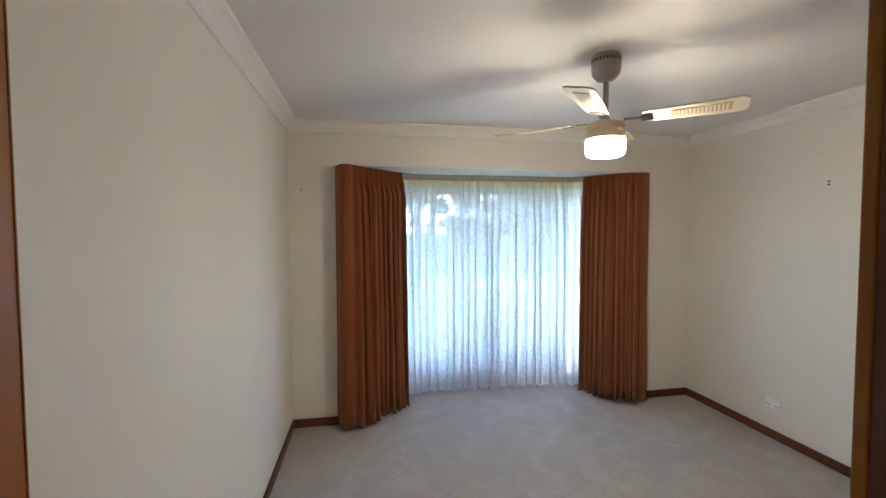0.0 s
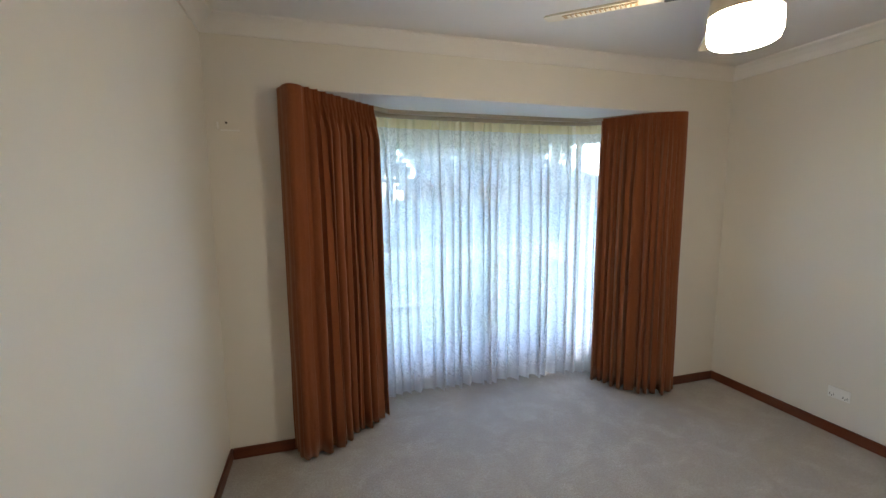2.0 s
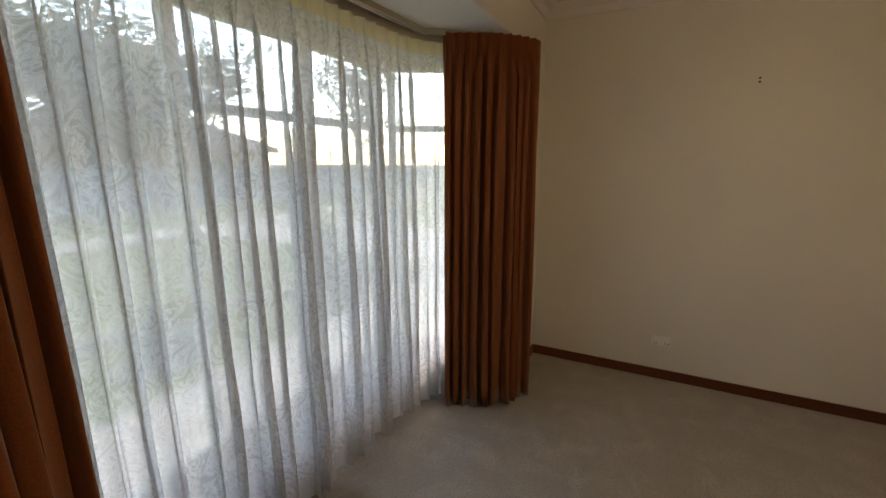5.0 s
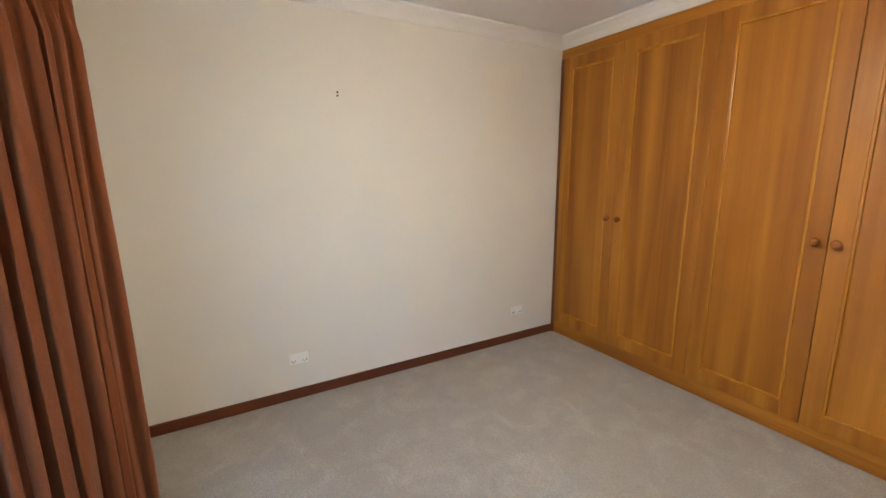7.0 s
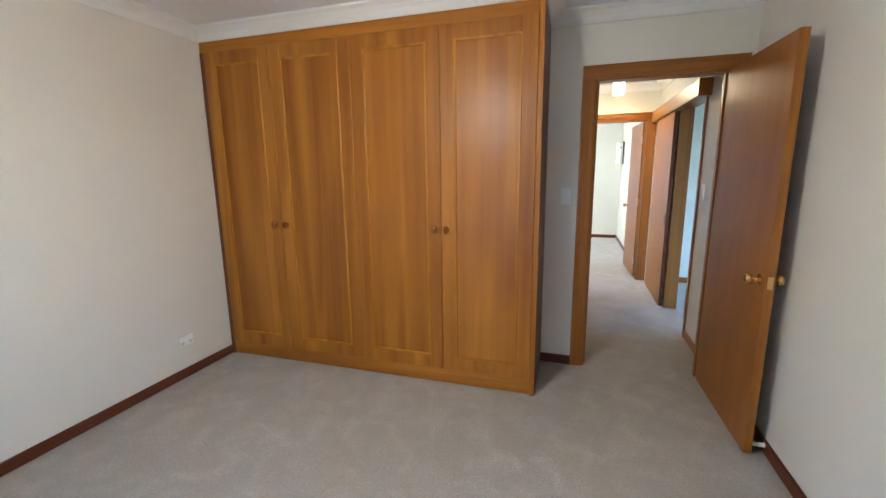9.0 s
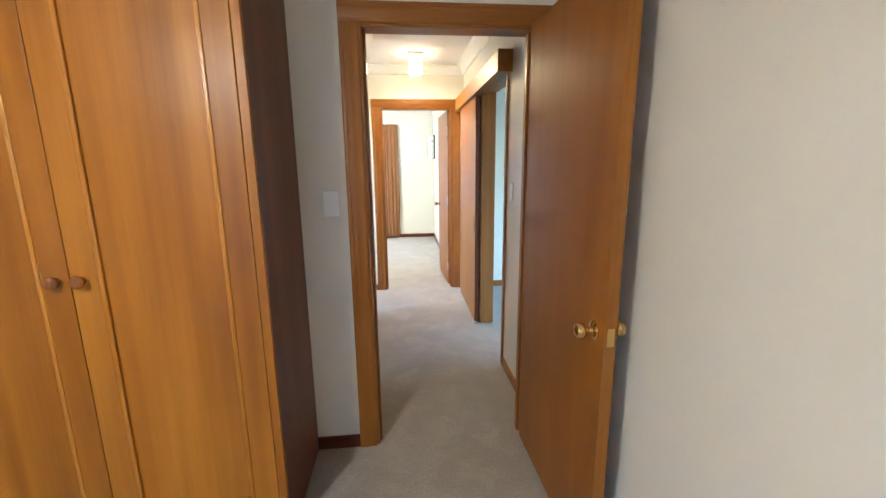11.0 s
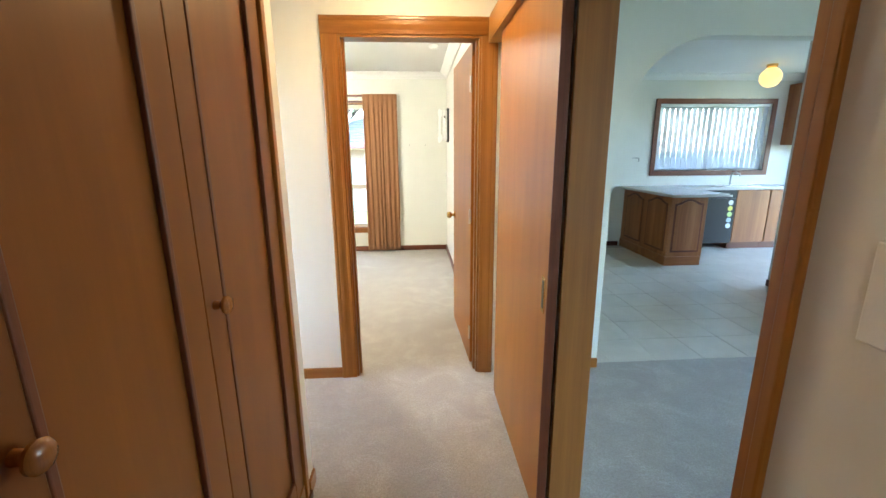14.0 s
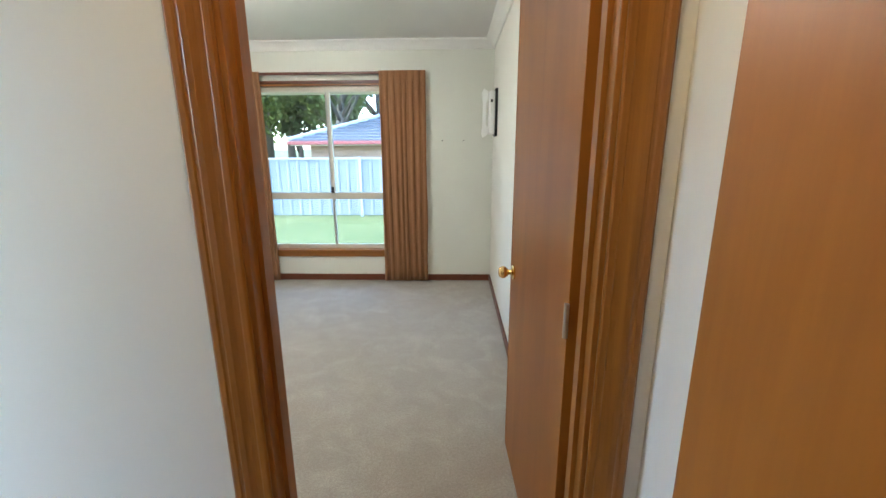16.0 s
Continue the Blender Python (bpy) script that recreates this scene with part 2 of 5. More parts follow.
def lathe(bm, profile, centre, axis='z', n=28):
    """Rings of (radius, height) round an axis."""
    rings = []
    for r, h in profile:
        ring = []
        for i in range(n):
            c, s = r * math.cos(2 * math.pi * i / n), r * math.sin(2 * math.pi * i / n)
            p = {'z': (c, s, h), 'x': (h, c, s), 'y': (c, h, s)}[axis]
            ring.append(bm.verts.new(Vector(centre) + Vector(p)))
        rings.append(ring)
    for a, b in zip(rings, rings[1:]):
        for i in range(n):
            bm.faces.new((a[i], a[(i + 1) % n], b[(i + 1) % n], b[i]))
    bm.faces.new(rings[0][::-1])
    bm.faces.new(rings[-1])
    bmesh.ops.recalc_face_normals(bm, faces=bm.faces)


def tube(bm, pts, r, n=8, r2=None):
    pts = [Vector(p) for p in pts]
    rings = []
    for i, p in enumerate(pts):
        d = (pts[min(i + 1, len(pts) - 1)] - pts[max(i - 1, 0)]).normalized()
        s = d.orthogonal().normalized()
        q = d.cross(s)
        rr = r if r2 is None else r + (r2 - r) * i / (len(pts) - 1)
        rings.append([bm.verts.new(p + s * rr * math.cos(2 * math.pi * k / n) + q * rr * math.sin(2 * math.pi * k / n)) for k in range(n)])
    for a, b in zip(rings, rings[1:]):
        # join each ring to the nearest turn of the next
        off = min(range(n), key=lambda o: (a[0].co - b[o].co).length)
        for i in range(n):
            bm.faces.new((a[i], a[(i + 1) % n], b[(i + 1 + off) % n], b[(i + off) % n]))
    bm.faces.new(rings[0][::-1])
    bm.faces.new(rings[-1])


def part(name, bm, material, parent=None, label="", bevel=0.0, smooth=False):
    if bevel:
        bmesh.ops.bevel(bm, geom=[e for e in bm.edges if e.is_manifold and e.calc_face_angle(0) > 0.6], offset=bevel, segments=2, affect='EDGES', profile=0.5)
    if smooth:
        for f in bm.faces:
            f.smooth = True
    me = bpy.data.meshes.new(name)
    bm.to_mesh(me)
    bm.free()
    if material:
        me.materials.append(material)
    ob = new(name, me)
    if smooth and smooth != "all":
        me.set_sharp_from_angle(angle=radians(40))
    if parent:
        ob.parent = parent
        ob.matrix_parent_inverse = Matrix.Translation(parent.location).inverted()
    if label:
        tagged(ob, label)
    return ob


def thing(name, at, label, category, group="", kind=""):
    ob = new(name)
    ob.location = at
    ob.empty_display_size = 0.1
    return tagged(ob, label, category, group, kind)


def struct(name, bm, material, label="", bevel=0.0, category=""):
    return tagged(part(name, bm, material, None, label, bevel), category=category, kind="structure")


def holed(x0, x1, z0, z1, holes):
    """Rectangles that fill a wall around its openings (x0, x1, z0, z1)."""
    out, x = [], x0
    for a, b, c, d in sorted(holes):
        if a > x:
            out.append((x, a, z0, z1))
        if c > z0:
            out.append((a, b, z0, c))
        if d < z1:
            out.append((a, b, d, z1))
        x = b
    if x < x1:
        out.append((x, x1, z0, z1))
    return out


def wall_x(name, x0, x1, y0, y1, holes=(), m=None, z1=H):
    return struct(name, boxes(*[((a, y0, c), (b, y1, d)) for a, b, c, d in holed(x0, x1, 0, z1, holes)]), m or WALL, "painted plaster wall", 0, "wall")


def wall_y(name, y0, y1, x0, x1, holes=(), m=None, z1=H):
    return struct(name, boxes(*[((x0, a, c), (x1, b, d)) for a, b, c, d in holed(y0, y1, 0, z1, holes)]), m or WALL, "painted plaster wall", 0, "wall")


# ---------------------------------------------------------------- walls
DX0, DX1, DH = 0.11, 0.897, 2.03                 # first bedroom's doorway
EX0, EX1 = 0.155, 0.945                          # second bedroom's doorway
SY0, SY1 = -1.62, -0.80                          # opening with the sliding door
BX0, BX1, BH = 0.52, 3.02, 2.115                 # bay's opening and soffit
wall_y("wall_bedroom_west", -T, YW + T, -T, 0)
wall_y("wall_bedroom_east", -T, YW + T, XR, XR + T)
wall_x("wall_bedroom_south", 0, XR, -T, 0, [(DX0, DX1, 0, DH)])
wall_x("wall_bedroom_north", 0, XR, YW, YW + T, [(BX0, BX1, 0, BH)])
wall_y("wall_hall_west", YD - T, -T, -0.07, 0.03, [(SY0, SY1, 0, DH + 0.01)])
wall_x("wall_bedroom_two_south", 0.03, 2.3, YD - T, YD, [(EX0, EX1, 0, DH)])
wall_y("wall_hall_nib", -1.875, -1.775, 1.012, 2.3)
wall_y("wall_hall_end", YD, -1.875, 2.3, 2.4, [(-2.65, -2.2, 0.5, 2.05)])
wall_y("wall_cupboard_back", -1.775, -T, 1.60, 1.70)
WX0, WX1, WZ0, WZ1 = 0.99, 2.70, 0.33, 2.06      # second bedroom's window
wall_y("wall_bedroom_two_west", YB, YD - T, 0.0, XB)
wall_y("wall_bedroom_two_east", YB, YD - T, 3.7, 3.8)
wall_x("wall_bedroom_two_corner", 2.3, 3.8, YD - T, YD)
KX0, KX1, KZ0, KZ1 = -4.62, -2.95, 1.11, 2.05     # kitchen window
wall_x("wall_house_back", -5.3, 3.8, YB - 0.22, YB, [(WX0, WX1, WZ0, WZ1), (KX0, KX1, KZ0, KZ1)], WALLK)

# dining side: wall with an arch to the kitchen
AX0, AX1, AR, AS, AV = -2.75, -0.64, 0.55, 1.40, 0.64     # archway: sides, curve radius, spring line, rise
bm = bmesh.new()
arc = []
for i in range(17):
    a = math.pi / 2 * i / 16
    arc.append((AX1 - AR + AR * math.cos(a), AS + AV * math.sin(a)))
arc += [(AX0 + AR - AR * math.sin(math.pi / 2 * i / 16), AS + AV * math.cos(math.pi / 2 * i / 16)) for i in range(17)]
outline = [(-0.07, 0), (AX1, 0)] + arc + [(AX0, 0), (-5.3, 0), (-5.3, H), (-0.07, H)]
prism(bm, outline, (0, YD - T, 0), (1, 0, 0), (0, 0, 1), (0, 1, 0), T)
bmesh.ops.triangulate(bm, faces=[f for f in bm.faces if len(f.verts) > 4])
struct("wall_dining_arch", bm, WALLK, "pale plaster wall with a rounded archway", 0, "wall")
wall_y("wall_kitchen_east", YB, YD - T, -0.1, 0.0, (), WALLK)
# openings in these two walls are unseen, added to bring daylight in
wall_y("wall_kitchen_west", YB - 0.22, 1.6, -5.4, -5.3, [(-5.8, -4.2, 0.05, 2.3), (-2.3, -0.6, 0.3, 2.1)], WALLK)
wall_x("wall_dining_north", -5.3, -T, 1.5, 1.6, [(-4.4, -2.6, 0.3, 2.1)], WALLK)

# floors and ceilings
FX0, FX1, FY0 = -5.4, 3.8, YB - 0.22
floor = boxes(((FX0, YD - 0.05, -0.3), (FX1, YW + T, 0)), ((0.0, FY0, -0.3), (FX1, YD - 0.05, 0)))
prism(floor, [(BX0 - 0.1, YW + T), (BX1 + 0.1, YW + T), (2.72, 4.32), (0.9, 4.32)], (0, 0, -0.3), (1, 0, 0), (0, 1, 0), (0, 0, 1), 0.3)
struct("floor", floor, CARPET, "grey-beige cut-pile carpet with worn, brushed patches", 0, "carpet")
struct("floor_kitchen_bed", boxes(((FX0, FY0, -0.3), (0.0, YD - 0.05, -0.012))), speckle("tile_grout", (0.50, 0.47, 0.41), (0.58, 0.55, 0.48), 60), "pale grey cement bed under the floor tiles", 0, "floor")
struct("ceiling", boxes(((FX0, FY0, H), (FX1, YW + T, H + 0.12))), CEIL, "flat white plaster ceiling", 0, "ceiling")
bm = bmesh.new()
prism(bm, [(BX0, YW + 0.003), (BX1, YW + 0.003), (2.80, 4.36), (0.82, 4.36)], (0, 0, BH - 0.004), (1, 0, 0), (0, 1, 0), (0, 0, 1), 0.2)
struct("ceiling_bay", bm, CEIL, "white soffit over the bay window", 0, "ceiling")
EAVE = paint("cream_eave_board", (0.70, 0.66, 0.52), 0.6)
struct("eave_front", boxes(((-0.6, YW + T + 0.01, H - 0.02), (4.4, 4.9, H + 0.1)), ((-0.6, 4.9, H - 0.1), (4.4, 4.93, H + 0.14))), EAVE, "cream boarded eave over the front window", 0, "eave")
struct("eave_back", boxes(((FX0, YB - 0.85, 2.13), (FX1, YB - 0.23, 2.2)), ((FX0, YB - 0.88, 2.06), (FX1, YB - 0.85, 2.24))), EAVE, "cream boarded eave over the back windows", 0, "eave")

# cornices
COVE = [(0, 0.085), (0.085, 0.085), (0.083, 0.072), (0.06, 0.058), (0.036, 0.036), (0.022, 0.014), (0.012, 0.0), (0, 0)]


def cornice(name, o, w, length, out):
    bm = bmesh.new()
    prism(bm, COVE, (o[0], o[1], H - 0.085), out, (0, 0, 1), w, length)
    return struct(name, bm, TRIMW, "white coved plaster cornice", 0, "cornice")


cornice("cornice", (0, 0, 0), (0, 1, 0), YW, (1, 0, 0))
cornice("cornice", (0, YW, 0), (1, 0, 0), XR, (0, -1, 0))
cornice("cornice", (XR, 0.53, 0), (0, 1, 0), YW - 0.53, (-1, 0, 0))
cornice("cornice", (0, 0, 0), (1, 0, 0), 1.19, (0, 1, 0))
cornice("cornice", (1.19, 0.53, 0), (1, 0, 0), XR - 1.19, (0, 1, 0))
cornice("cornice", (1.19, 0.0, 0), (0, 1, 0), 0.615, (-1, 0, 0))
cornice("cornice", (0.03, YD, 0), (0, 1, 0), -T - YD, (1, 0, 0))
cornice("cornice", (0.03, YD, 0), (1, 0, 0), 2.27, (0, 1, 0))
cornice("cornice", (1.012, -1.775, 0), (0, 1, 0), 1.675, (-1, 0, 0))
cornice("cornice", (XB, YB, 0), (1, 0, 0), 3.6, (0, 1, 0))
cornice("cornice", (XB, YB, 0), (0, 1, 0), YD - T - YB, (1, 0, 0))
cornice("cornice", (-5.3, YD, 0), (1, 0, 0), 5.23, (0, 1, 0))
cornice("cornice", (-5.3, YB, 0), (1, 0, 0), 5.2, (0, 1, 0))

# skirting boards
SK, ST = 0.068, 0.014


def skirt(a, b, along, m=None):
    return struct("baseboard", boxes((a, b)), m or (JARX if along == 'x' else JARY), "dark red-brown varnished timber skirting board", 0.004, "baseboard")


skirt((0, 0.0, 0), (ST, YW, SK), 'y')
skirt((XR - ST, 0.53, 0), (XR, YW, SK), 'y')
skirt((ST, YW - ST, 0), (BX0, YW, SK), 'x')
skirt((BX1, YW - ST, 0), (XR - ST, YW, SK), 'x')
skirt((0.968, 0, 0), (1.19, ST, SK), 'x')
skirt((0.03, SY1 + 0.03, 0), (0.03 + ST, -T, SK), 'y', ARCY)
skirt((1.03, YD, 0), (2.3, YD + ST, SK), 'x', ARCX)
skirt((1.0, -1.875, 0), (1.012, -1.79, SK), 'y', ARCY)
skirt((1.012, -1.889, 0), (2.3, -1.875, SK), 'x', ARCX)
skirt((XB, YB, 0), (XB + ST, YD - T, SK), 'y')
skirt((XB + ST, YB, 0), (3.7, YB + ST, SK), 'x')
skirt((AX1, YD, 0), (-0.07, YD + ST, SK), 'x', ARCX)
skirt((-2.5, YB, 0), (-2.29, YB + ST, SK), 'x')


# ---------------------------------------------------------------- door frames
def mould(w, d):
    """Section of an architrave: width along u, depth along v, with beads and a hollow."""
    return [(0, 0), (w, 0), (w, d * 0.75), (w * 0.93, d), (w * 0.80, d), (w * 0.76, d * 0.86), (w * 0.70, d * 0.86), (w * 0.66, d * 0.94),
            (w * 0.52, d * 0.90), (w * 0.36, d * 0.72), (w * 0.22, d * 0.64), (w * 0.18, d * 0.70), (w * 0.05, d * 0.66), (0, d * 0.5)]


def door_frame(name, x0, x1, y0, y1, h, faces, aw, label, mz, mx):
    """Lining through the wall, stop beads, and architraves on the faces given (their y and outward sign)."""
    f = thing(name, ((x0 + x1) / 2, (y0 + y1) / 2, 0), label, "door frame", kind="structure")
    j = 0.018
    part("jamb", boxes(((x0, y0 - 0.004, 0), (x0 + j, y1 + 0.004, h))), mz, f, bevel=0.002)
    part("jamb", boxes(((x1 - j, y0 - 0.004, 0), (x1, y1 + 0.004, h))), mz, f, bevel=0.002)
    part("head", boxes(((x0 + j, y0 - 0.004, h - j), (x1 - j, y1 + 0.004, h))), mx, f, bevel=0.002)
    ym = (y0 + y1) / 2
    part("door_stop", boxes(((x0 + j, ym - 0.02, 0), (x0 + j + 0.012, ym + 0.015, h - j))), mz, f)
    part("door_stop", boxes(((x1 - j - 0.012, ym - 0.02, 0), (x1 - j, ym + 0.015, h - j))), mz, f)
    for y, s in faces:
        for side in (-1, 1):
            bm = bmesh.new()
            xe = x0 + 0.006 if side < 0 else x1 - 0.006
            prism(bm, mould(aw, 0.02), (xe, y, 0), (side, 0, 0), (0, s, 0), (0, 0, 1), h - 0.006)
            part("architrave", bm, mz, f)
        bm = bmesh.new()
        prism(bm, mould(aw, 0.02), (x0 + 0.006 - aw, y, h - 0.006), (0, 0, 1), (0, s, 0), (1, 0, 0), x1 - x0 - 0.012 + 2 * aw)
        part("architrave", bm, mx, f)
    return f


fr1 = door_frame("door_1_frame", DX0, DX1, -T, 0, DH, [(0, 1), (-T, -1)], 0.085, "amber-brown varnished door frame with moulded architraves", ARCZ, ARCX)
part("strike_plate", boxes(((DX1 - 0.021, -0.055, 0.86), (DX1 - 0.0175, -0.02, 0.95))), BRASS, fr1, "brass strike plate", 0.001)
fr2 = door_frame("door_2_frame", EX0, EX1, YD - T, YD, DH, [(YD, 1), (YD - T, -1)], 0.092, "amber-brown varnished door frame with moulded architraves", ARCZ, ARCX)


def knob_set(parent, x, y, z, face, material=BRASS):
    """Knob with its rose and neck; face is the outward direction along x."""
    bm = bmesh.new()
    prof = [(0.0315, 0), (0.0315, 0.005), (0.026, 0.009), (0.012, 0.012), (0.010, 0.022), (0.016, 0.028), (0.026, 0.040), (0.027, 0.048), (0.022, 0.060), (0.018, 0.064), (0.008, 0.066)]
    lathe(bm, [(r, h * face) for r, h in prof], (x, y, z), 'x', 24)
    return part("door_knob", bm, material, parent, "polished brass door knob", 0, True)


def door_leaf(name, hinge, tip, thick, z0, z1, label, knob_z, back):
    """Flush door from its hinge to its free edge, lying almost along y."""
    w = (Vector(tip) - Vector(hinge)).length
    d = thing(name, (hinge[0], hinge[1], z0), label, "door")
    bm = boxes(((0, -w, 0), (thick, 0, z1 - z0)))
    part("leaf", bm, VENZ, d, bevel=0.0015)
    bm = boxes(((-0.0015, -w - 0.0025, 0.001), (thick + 0.0015, -w, z1 - z0 - 0.001)))
    part("edge_strip", bm, ARCZ, d, "lighter timber edge strip")
    knob_set(d, thick, -w + 0.065, knob_z - z0, 1)
    if back:
        knob_set(d, 0.0, -w + 0.065, knob_z - z0, -1)
    part("latch_plate", boxes(((thick / 2 - 0.012, -w - 0.0045, knob_z - z0 - 0.03), (thick / 2 + 0.012, -w - 0.0025, knob_z - z0 + 0.03))), BRASS, d, "brass latch plate")
    for z in (0.22, 1.0, 1.78):
        bm = bmesh.new()
        lathe(bm, [(0.007, -0.045), (0.007, 0.045)], (thick + 0.006, 0.004, z), 'z', 10)
        part("hinge", bm, STEEL, d, "steel butt hinge")
    for c in d.children:
        c.matrix_parent_inverse = Matrix.Identity(4)
    ang = math.atan2(tip[1] - hinge[1], tip[0] - hinge[0]) + math.pi / 2
    d.rotation_euler = (0, 0, ang)
    return d


# first bedroom's leaf stands open along the wall (its free edge towards the window), the second one likewise
door_leaf("door_1", (0.142, 0.03), (0.118, 0.806), 0.036, 0.012, 2.022, "flush timber veneer door standing open against the wall", 0.905, True)
door_leaf("door_2", (0.162, YD - T - 0.01), (0.196, -3.655), 0.036, 0.012, 2.02, "flush timber veneer door standing open against the wall", 0.915, False)
bm = bmesh.new()
lathe(bm, [(0.013, 0.0), (0.011, 0.01), (0.010, 0.055), (0.014, 0.058), (0.014, 0.07), (0.01, 0.073)], (ST, 0.77, 0.045), 'x', 16)
tagged(part("door_stop_buffer", bm, PLAST, None, "white plastic door stop fixed to the skirting", 0, True), category="door stop")

# ---------------------------------------------------------------- built-in wardrobe
GX0, GX1, GY = 1.19, XR, 0.524


def panel_door(parent, x0, x1, z0, z1, y, s, material, knob_x=None, knob_z=1.075, along='x', bead=None):
    """A framed door with a sunk centre panel and a moulded edge; s is the outward sign."""
    def P(u, d, z):
        return (u, y + s * d, z) if along == 'x' else (y + s * d, u, z)

    def slab(u0, u1, d0, d1, c0, c1):
        a, b = P(u0, d0, c0), P(u1, d1, c1)
        return tuple(min(p, q) for p, q in zip(a, b)), tuple(max(p, q) for p, q in zip(a, b))

    st = 0.085
    door = part("door", boxes(slab(x0, x0 + st, 0, 0.02, z0, z1), slab(x1 - st, x1, 0, 0.02, z0, z1),
                              slab(x0 + st, x1 - st, 0, 0.0195, z0, z0 + st), slab(x0 + st, x1 - st, 0, 0.0195, z1 - st, z1)), material, parent, bevel=0.002)
    panel = part("panel", boxes(slab(x0 + st - 0.002, x1 - st + 0.002, 0.001, 0.010, z0 + st - 0.002, z1 - st + 0.002)), material, door)
    b = 0.015
    for q in (slab(x0 + st, x0 + st + b, 0.010, 0.0225, z0 + st, z1 - st), slab(x1 - st - b, x1 - st, 0.010, 0.0225, z0 + st, z1 - st),
              slab(x0 + st + b, x1 - st - b, 0.010, 0.0222, z0 + st, z0 + st + b), slab(x0 + st + b, x1 - st - b, 0.010, 0.0222, z1 - st - b, z1 - st)):
        part("bead", boxes(q), bead or ARCZ, door, bevel=0.003)
    for o in door.children:
        o.matrix_parent_inverse = Matrix.Identity(4)
    if knob_x is not None:
        bm = bmesh.new()
        pr = [(0.011, 0.0), (0.010, 0.008), (0.008, 0.014), (0.013, 0.019), (0.021, 0.024), (0.022, 0.030), (0.018, 0.036), (0.008, 0.039)]
        lathe(bm, [(r, s * (0.02 + h)) for r, h in pr], P(knob_x, 0, knob_z), 'y' if along == 'x' else 'x', 20)
        k = part("knob", bm, KNOB, door, "turned timber knob", 0, True)
        k.matrix_parent_inverse = Matrix.Identity(4)
    return door


wd = thing("built_in_wardrobe", ((GX0 + GX1) / 2, 0.25, 0), "honey-coloured timber built-in wardrobe with four panelled doors", "wardrobe")
# side panel and far end stile are darker than the rest of the wardrobe
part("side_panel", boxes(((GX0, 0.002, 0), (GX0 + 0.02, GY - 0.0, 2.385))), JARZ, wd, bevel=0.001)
part("carcass", boxes(((GX0 + 0.02, 0.002, 0.0), (GX1, 0.02, 2.385)), ((GX0 + 0.02, 0.02, 2.30), (GX1, GY - 0.03, 2.385))), OAKZ, wd)
part("plinth", boxes(((GX0 + 0.021, GY - 0.03, 0.004), (GX1 - 0.037, GY + 0.008, 0.105))), wood("honey_plinth", 'x', (0.30, 0.115, 0.012), (0.40, 0.165, 0.018), (0.50, 0.22, 0.03), 0.36, 0.35), wd, "horizontal-grained plinth board", 0.002)
part("fascia", boxes(((GX0 + 0.021, GY - 0.03, 2.295), (GX1 - 0.002, GY + 0.006, 2.385))), OAKX, wd, bevel=0.002)
part("end_stile", boxes(((GX0, GY + 0.001, 0.0), (GX0 + 0.03, GY + 0.02, 2.385))), OAKZ, wd, bevel=0.003)
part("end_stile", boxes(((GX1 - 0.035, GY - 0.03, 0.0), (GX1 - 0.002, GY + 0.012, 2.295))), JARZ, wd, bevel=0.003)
ds = [GX0 + 0.032, 1.804, 2.41, 3.026, GX1 - 0.037]
for i in range(4):
    kx = (1.765, 1.845, 2.978, 3.074)[i]
    panel_door(wd, ds[i] + 0.0015, ds[i + 1] - 0.0015, 0.108, 2.292, GY - 0.004, 1, OAKZ, kx, bead=BEADHI)

# ---------------------------------------------------------------- bay window
WALLO = speckle("cream_brick_face", (0.42, 0.34, 0.26), (0.50, 0.42, 0.33), 30)
bay = [(BX0 - 0.02, YW + T - 0.02), (0.93, 4.26), (2.70, 4.26), (BX1 + 0.02, YW + T - 0.02)]
SILL, HEADZ, TRANS = 0.28, 2.0, 1.64
for i, (p, q) in enumerate(zip(bay, bay[1:])):
    p, q = Vector((*p, 0)), Vector((*q, 0))
    w = (q - p).normalized()
    L = (q - p).length
    out = Vector((w.y, -w.x, 0)) * -1
    up = Vector((0, 0, 1))
    bm = bmesh.new()
    prism(bm, [(-0.02, 0), (0.08, 0), (0.08, SILL), (-0.02, SILL)], p, out, up, w, L)
    prism(bm, [(-0.02, HEADZ), (0.08, HEADZ), (0.08, H), (-0.02, H)], p, out, up, w, L)
    struct("wall_bay_%d" % (i + 1), bm, WALL, "painted wall below and above the bay window", 0, "wall")
    win = thing("window_%d" % (i + 1), p + w * (L / 2) + up * SILL, "cream metal-framed window of the bay, behind lace", "window", kind="structure")

    def bar(name, a, b, z0, z1, d0=0.02, d1=0.06, m=FRAME):
        bm = bmesh.new()
        prism(bm, [(d0, z0), (d1, z0), (d1, z1), (d0, z1)], p + w * a, out, up, w, b - a)
        return part(name, bm, m, win)

    bar("window_sill", 0.0, L, SILL, SILL + 0.03, -0.06, 0.10, JARX)
    bar("window_frame", 0, L, SILL + 0.03, SILL + 0.07)
    bar("window_frame", 0, L, HEADZ - 0.045, HEADZ)
    n = 3 if i == 1 else 1
    edges = [L * k / n for k in range(n + 1)]
    for k, e in enumerate(edges):
        c = min(max(e, 0.03), L - 0.03)
        bar("mullion", c - 0.022, c + 0.022, SILL + 0.07, HEADZ - 0.045)
    for a, b in zip(edges, edges[1:]):
        bar("transom", a + 0.052, b - 0.052, TRANS - 0.018, TRANS + 0.018)
        for z0, z1 in ((SILL + 0.07, TRANS - 0.018), (TRANS + 0.018, HEADZ - 0.045)):
            g = bar("pane", a + 0.05, b - 0.05, z0, z1, 0.038, 0.042, GLASS)
            g.visible_shadow = False


